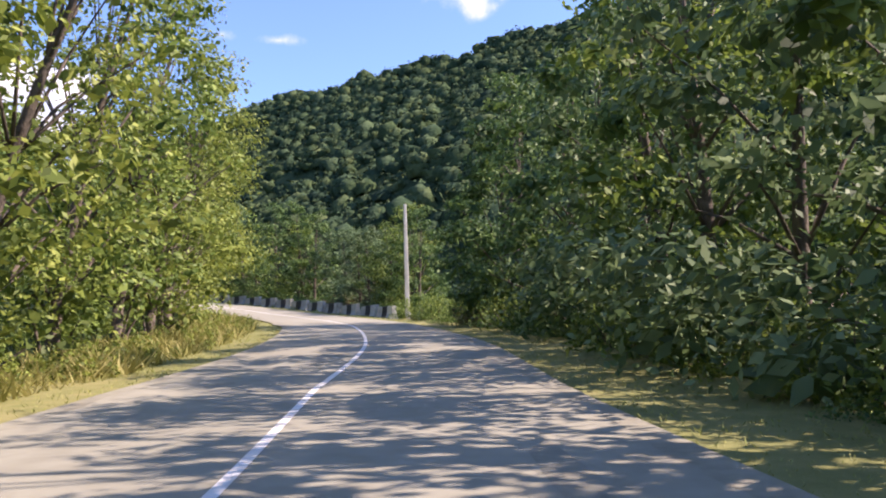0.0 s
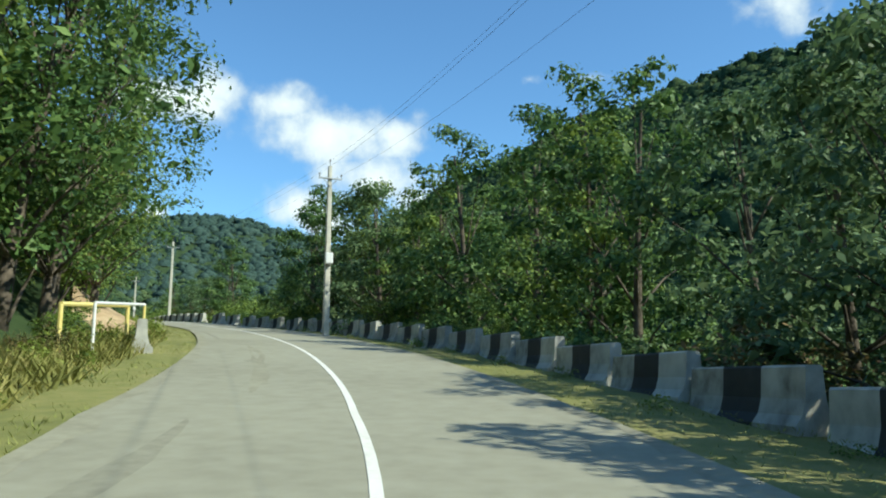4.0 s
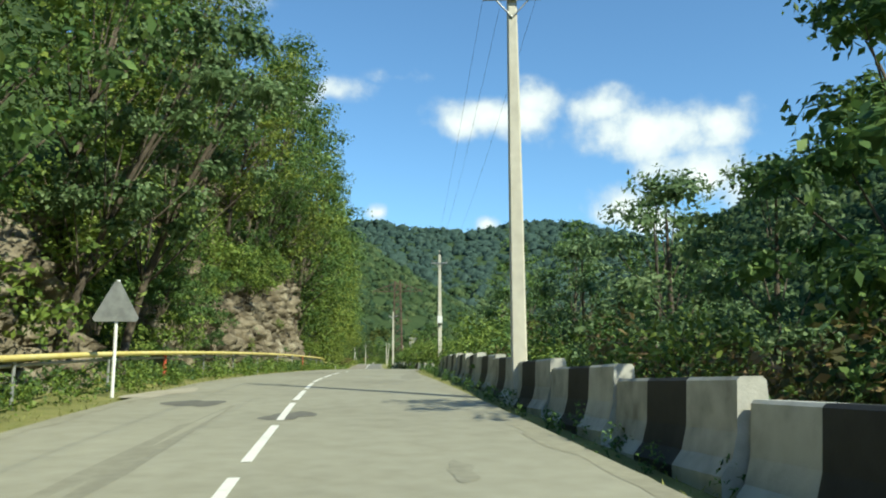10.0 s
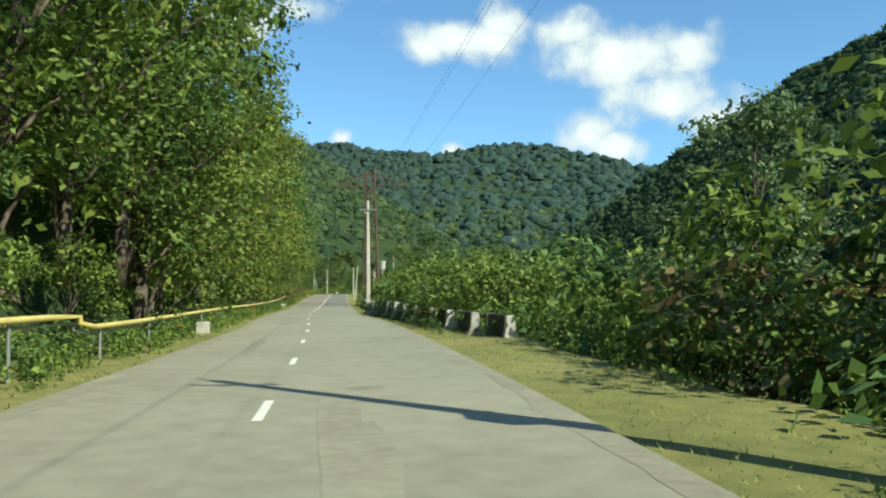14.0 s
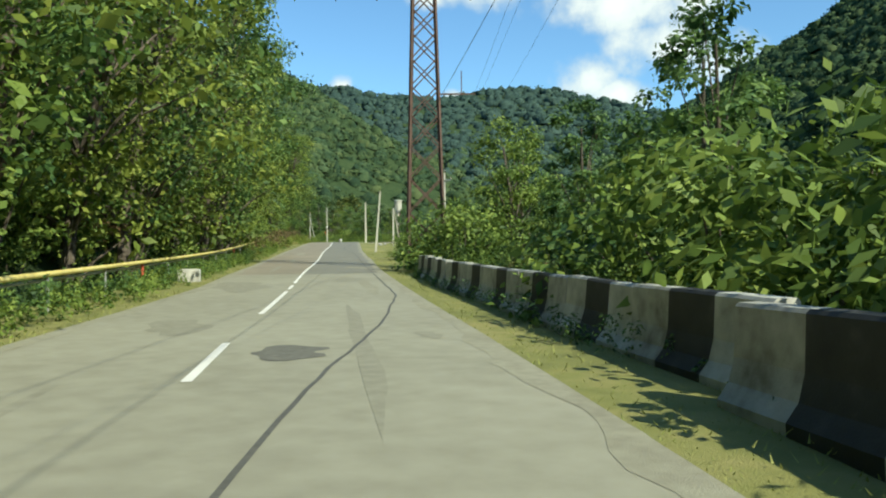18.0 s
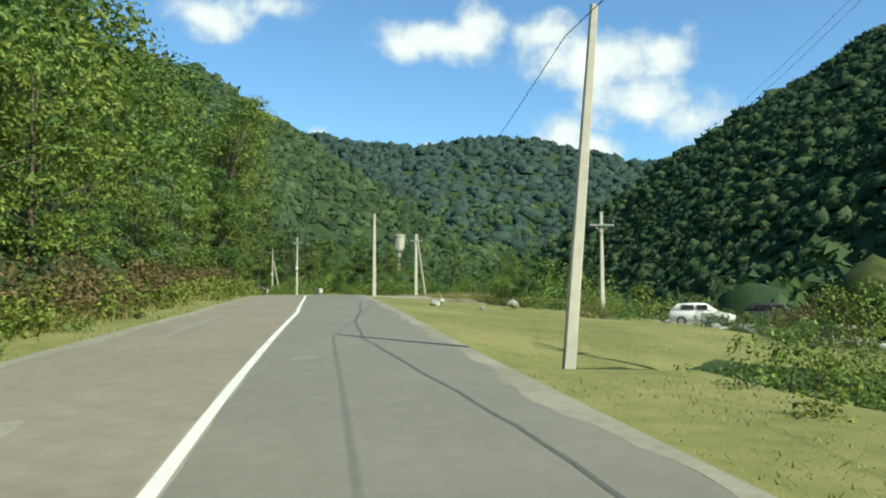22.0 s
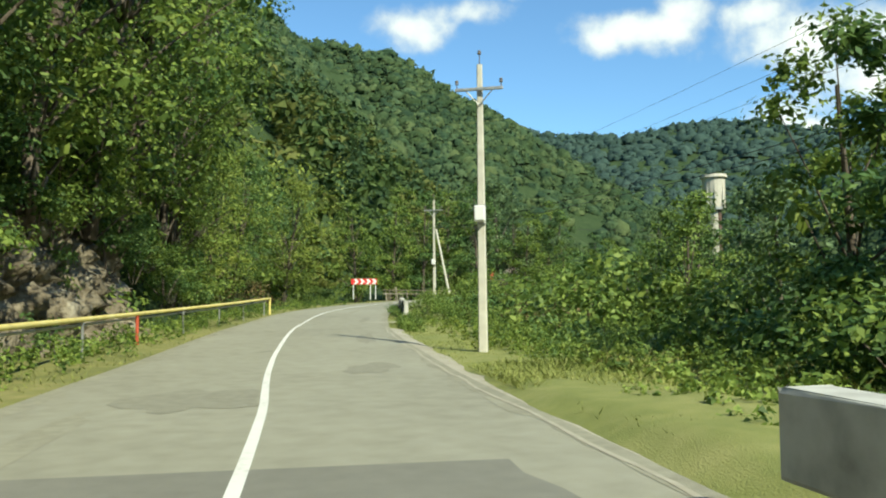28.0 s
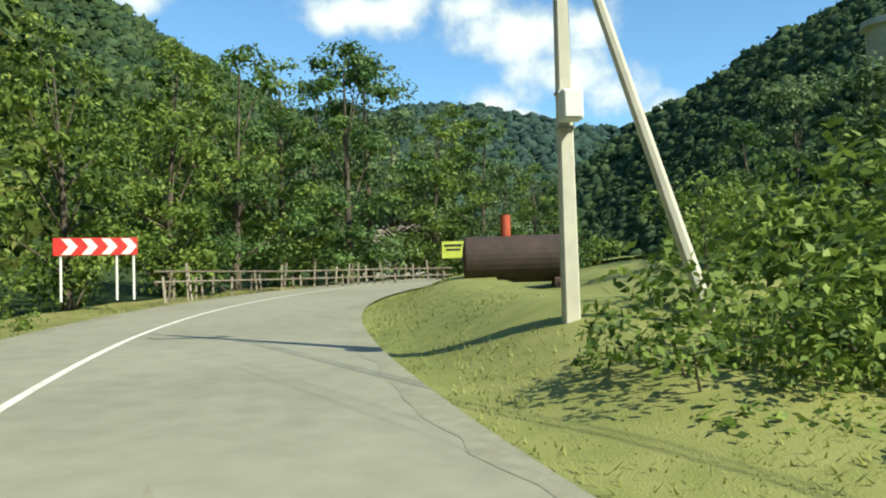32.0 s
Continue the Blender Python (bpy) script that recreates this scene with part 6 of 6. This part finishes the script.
boulder(323.9, 5.2, 0.16, -0.1)
boulder(326.0, 9.0, 0.3, -0.3)
boulder(321.3, 4.6, 0.22, -0.12)
boulder(318.0, 6.0, 0.10, -0.2)
rng = np.random.default_rng(3)
bm = bmesh.new()
bmesh.ops.create_icosphere(bm, subdivisions=1, radius=1.0)
sv, sf = np.array([v.co[:] for v in bm.verts]), np.array([[v.index for v in f.verts] for f in bm.faces])
bm.free()
SVV, SFF = [], []
for k in range(900):
    s, l = rng.uniform(296, 372), rng.uniform(20, 44)
    x, y, _ = at(s, l)
    z = float(ground(np.array([x]), np.array([y]))[0])
    r = rng.uniform(0.12, 0.55)
    SVV.append(sv * (1 + rng.normal(size=sv.shape) * 0.12) * np.array([r, r, r * 0.6]) + np.array([x, y, z + 0.05]))
    SFF.append(sf + k * len(sv))
tagged(mesh_ob("river_stones", np.vstack(SVV), np.vstack(SFF), M_RIVERSTONE), "pale boulders and stones of the river bed", "stones", kind="stuff")
SVV, SFF = [], []
for k in range(700):
    s = rng.uniform(341, 373)
    l = float(edge(s, 3)) + 0.4 + rng.uniform(0, 1) ** 0.7 * 8.5
    x, y, z = at(s, l, -0.05)
    r = rng.uniform(0.015, 0.06)
    SVV.append(sv * (1 + rng.normal(size=sv.shape) * 0.15) * np.array([r, r, r * 0.7]) + np.array([x, y, z]))
    SFF.append(sf + k * len(sv))
tagged(mesh_ob("gravel_stones", np.vstack(SVV), np.vstack(SFF), M_RIVERSTONE), "loose gravel stones on the pull-out", "gravel", kind="stuff")


# ---------------------------------------------------------------- parked cars by the river
def make_car(x, y, z, turn, paint, label):
    ob = thing("parked_car", pose(x, y, z, 0, 0, turn), label, "car")
    def hull(rings):
        bm = bmesh.new()
        rows = [[bm.verts.new(p) for p in r] for r in rings]
        for a, b in zip(rows, rows[1:]):
            for k in range(len(a)):
                bm.faces.new((a[k], a[(k + 1) % len(a)], b[(k + 1) % len(b)], b[k]))
        bm.faces.new(rows[0][::-1])
        bm.faces.new(rows[-1])
        return bm
    def ring(xx, half, z0, z1):
        return [(xx, -half, z0), (xx, -half * 1.02, (z0 + z1) / 2), (xx, -half * 0.93, z1), (xx, half * 0.93, z1), (xx, half * 1.02, (z0 + z1) / 2), (xx, half, z0)]
    part("body", hull([ring(-1.95, 0.7, 0.35, 0.78), ring(-1.8, 0.8, 0.25, 0.92), ring(-0.6, 0.84, 0.22, 0.93), ring(0.9, 0.84, 0.22, 0.9), ring(1.7, 0.78, 0.25, 0.74), ring(1.92, 0.68, 0.35, 0.6)]), paint, ob, smooth=True)
    part("cabin", hull([ring(-1.85, 0.72, 0.86, 0.95), ring(-1.45, 0.68, 0.88, 1.36), ring(-0.3, 0.68, 0.88, 1.42), ring(0.25, 0.66, 0.88, 1.36), ring(0.95, 0.7, 0.84, 0.9)]), paint, ob, smooth=True)
    for sy in (-1, 1):
        part("side_window", box(bmesh.new(), (0.75, 0.02, 0.30), (-0.85, sy * 0.735, 1.13), bevel=0.006), M_GLASS, ob, "dark window glass")
        part("side_window", box(bmesh.new(), (0.62, 0.02, 0.30), (0.0, sy * 0.735, 1.13), bevel=0.006), M_GLASS, ob, "dark window glass")
        part("headlight", box(bmesh.new(), (0.06, 0.28, 0.14), (1.84, sy * 0.5, 0.62), bevel=0.02), M_SIGNWHITE, ob, "clear headlight")
        for sx in (-1.2, 1.2):
            w = new("wheel")
            w.parent = ob
            part("tyre", rod(bmesh.new(), (sx, sy * 0.70, 0.3), (sx, sy * 0.86, 0.3), 0.30, None, 20), M_WIRE, w, "black rubber tyre")
            part("rim", rod(bmesh.new(), (sx, sy * 0.85, 0.3), (sx, sy * 0.875, 0.3), 0.18, None, 14), M_STEEL, w, "grey steel rim")
    bm = box(bmesh.new(), (0.02, 1.2, 0.42), (0.62, 0, 1.12), Euler((0, radians(-52), 0)).to_matrix())
    part("windscreen", bm, M_GLASS, ob, "dark windscreen glass")
    return ob


n = 26
ring = [(-201 + 9.5 * (1 + 0.12 * math.sin(3 * a)) * math.cos(a), 258 + 8.5 * (1 + 0.15 * math.sin(2 * a + 1)) * math.sin(a), 10.84) for a in [2 * math.pi * k / n for k in range(n)]]
tagged(mesh_ob("gravel_yard", np.array(ring + [(-201, 258, 10.86)]), [(k, (k + 1) % n, n) for k in range(n)], M_GRAVEL), "pale gravel yard by the river", "gravel", kind="structure")
make_car(-203.0, 255.8, 10.86, 22, M_SIGNWHITE, "small white hatchback parked on the gravel yard")
make_car(-198.9, 257.0, 10.86, 22, M_WIRE, "dark hatchback parked beside the white one")

# footbridge with white lattice rails
br = thing("footbridge", pose(-200.1, 261.85, 10.25, 0, 0, 17), "small white steel footbridge over the river", "bridge")
part("deck", box(bmesh.new(), (9.0, 1.4, 0.15), (0, 0, 0), bevel=0.02), M_STEEL, br)
for sy in (-0.7, 0.7):
    part("rail", box(bmesh.new(), (9.0, 0.06, 0.07), (0, sy, 1.05)), M_SIGNWHITE, br, "white top rail")
    part("rail", box(bmesh.new(), (9.0, 0.05, 0.05), (0, sy, 0.15)), M_SIGNWHITE, br, "white bottom rail")
    for k in range(9):
        part("lattice_bar", rod(bmesh.new(), (-4.4 + k, sy, 0.15), (-3.9 + k, sy, 1.05), 0.03, None, 6), M_SIGNWHITE, br)
        part("lattice_bar", rod(bmesh.new(), (-3.9 + k, sy, 1.05), (-3.4 + k, sy, 0.15), 0.03, None, 6), M_SIGNWHITE, br)

# ---------------------------------------------------------------- past the bend: tank, banner, fence, house
tk = thing("fuel_tank", pose(-287.2, 291.8, 14.5, 0, 0, 33), "dark rusty steel tank lying on skids in the grass", "tank")
bm = bmesh.new()
rod(bm, (-1.35, 0, 0.72), (1.35, 0, 0.72), 0.6, None, 28)
part("shell", bm, M_DARKRUST, tk, smooth=False)
for sx in (-1.36, 1.36):
    bm = bmesh.new()
    bmesh.ops.create_uvsphere(bm, u_segments=20, v_segments=10, radius=0.6, matrix=Matrix.Translation((sx, 0, 0.72)) @ Matrix.Diagonal((0.2, 1, 1, 1)))
    part("end_cap", bm, M_DARKRUST, tk, smooth=True)
for sx in (-0.9, 0.9):
    part("skid", box(bmesh.new(), (0.16, 1.0, 0.3), (sx, 0, 0.08), bevel=0.02), M_RUST, tk)
part("chimney", rod(bmesh.new(), (-0.35, 0, 1.28), (-0.35, 0, 1.85), 0.13, None, 14), M_RED, tk, "reddish rusty pipe stub")
ban = thing("banner", pose(-292.0, 295.6, 14.7, 0, 0, 33), "small yellow-green banner on two stakes", "banner")
part("cloth", box(bmesh.new(), (0.75, 0.015, 0.55), (0, 0, 1.0)), M_BANNER, ban)
part("letter_bar", box(bmesh.new(), (0.58, 0.012, 0.07), (0, -0.012, 1.14)), M_WIRE, ban, "dark bars of unreadable writing")
part("letter_bar", box(bmesh.new(), (0.46, 0.012, 0.06), (0, -0.012, 1.0)), M_WIRE, ban, "dark bars of unreadable writing")
for px in (-0.38, 0.38):
    part("stake", rod(bmesh.new(), (px, 0.02, -0.3), (px, 0.02, 1.3), 0.02), M_BARK, ban)
pick = thing("picket_fence", label="rough weathered wooden picket fence along the bend", category="fence")
for k in range(46):
    u = k / 45
    px, py = (-296.5 + (-297.6 + 296.5) * u, 287.5 + (303.5 - 287.5) * u)
    px += -3.0 * math.sin(u * 3.1)
    hh = rr.uniform(0.3, 0.9)
    if rr.random() < 0.35:
        continue
    part("picket", box(bmesh.new(), (0.07, 0.025, hh + 0.4), (px + rr.uniform(-0.1, 0.1), py, 14.6 + hh / 2 - 0.1), Euler((rr.uniform(-0.12, 0.12), rr.uniform(-0.12, 0.12), 1.2 + rr.uniform(-0.3, 0.3))).to_matrix()), M_OLDWOOD, pick)
for zz in (0.3, 0.6):
    part("fence_rail", rod(bmesh.new(), (-296.6, 287.5, 14.6 + zz), (-299.9, 295.5, 14.6 + zz), 0.03), M_OLDWOOD, pick)
    part("fence_rail", rod(bmesh.new(), (-299.9, 295.5, 14.6 + zz), (-297.7, 303.5, 14.6 + zz), 0.03), M_OLDWOOD, pick)


def house(x, y, z, turn, size, roof_mat, label):
    w, d, h = size
    ob = thing("house", pose(x, y, z, 0, 0, turn), label, "house")
    part("wall", box(bmesh.new(), (w, d, h), (0, 0, h / 2)), M_WHITEWASH, ob, "pale rendered wall")
    bm = bmesh.new()
    e = 0.4
    a = [bm.verts.new(p) for p in ((-w / 2 - e, -d / 2 - e, h), (w / 2 + e, -d / 2 - e, h), (w / 2 + e, 0, h + d * 0.32), (-w / 2 - e, 0, h + d * 0.32), (-w / 2 - e, d / 2 + e, h), (w / 2 + e, d / 2 + e, h))]
    for f in ((0, 1, 2, 3), (3, 2, 5, 4), (0, 3, 4), (1, 5, 2), (0, 4, 5, 1)):
        bm.faces.new([a[i] for i in f])
    part("roof", bm, roof_mat, ob, "sheet metal roof")
    for k in range(3):
        wd = part("window", box(bmesh.new(), (0.9, 0.06, 1.1), (-w / 3 + k * w / 3, -d / 2 - 0.02, h * 0.55)), M_SIGNWHITE, ob, "white framed window")
        part("pane", box(bmesh.new(), (0.72, 0.03, 0.92), (-w / 3 + k * w / 3, -d / 2 - 0.05, h * 0.55)), M_GLASS, wd)
    return ob


house(-139.5, 217.5, 7.4, 0, (6.5, 5.0, 4.0), M_REDROOF, "house with a red metal roof below the road among trees")
house(-313.0, 318.0, 14.0, 40, (6.0, 5.0, 3.0), M_OLDWOOD, "pale house half hidden behind the trees")
# ruined round tower above the trees
tw = thing("stone_tower", pose(-280.6, 309.0, 12.4), "weathered grey concrete water tower above the trees", "tower")
part("shaft", rod(bmesh.new(), (0, 0, -3), (0, 0, 9.0), 0.55, 0.5, 18), M_CONCRETE, tw)
part("tank", rod(bmesh.new(), (0, 0, 9.0), (0, 0, 11.6), 0.72, 0.92, 18), M_CONCRETE, tw, "wider stained round tank on top")
part("rim", rod(bmesh.new(), (0, 0, 11.5), (0, 0, 11.75), 1.08, 1.04, 18), M_CONCRETE, tw, "projecting concrete rim")
part("band", rod(bmesh.new(), (0, 0, 8.9), (0, 0, 9.1), 0.82, None, 18), M_STEEL, tw)
for k in range(8):
    a = k * math.pi / 4
    part("rib", box(bmesh.new(), (0.10, 0.12, 2.4), (0.84 * math.cos(a), 0.84 * math.sin(a), 10.3), Euler((0, 0, a)).to_matrix()), M_CONCRETE, tw)
part("ladder", box(bmesh.new(), (0.05, 0.34, 9.0), (0.52, 0, 4.6)), M_RUST, tw, "rusty ladder up the shaft")
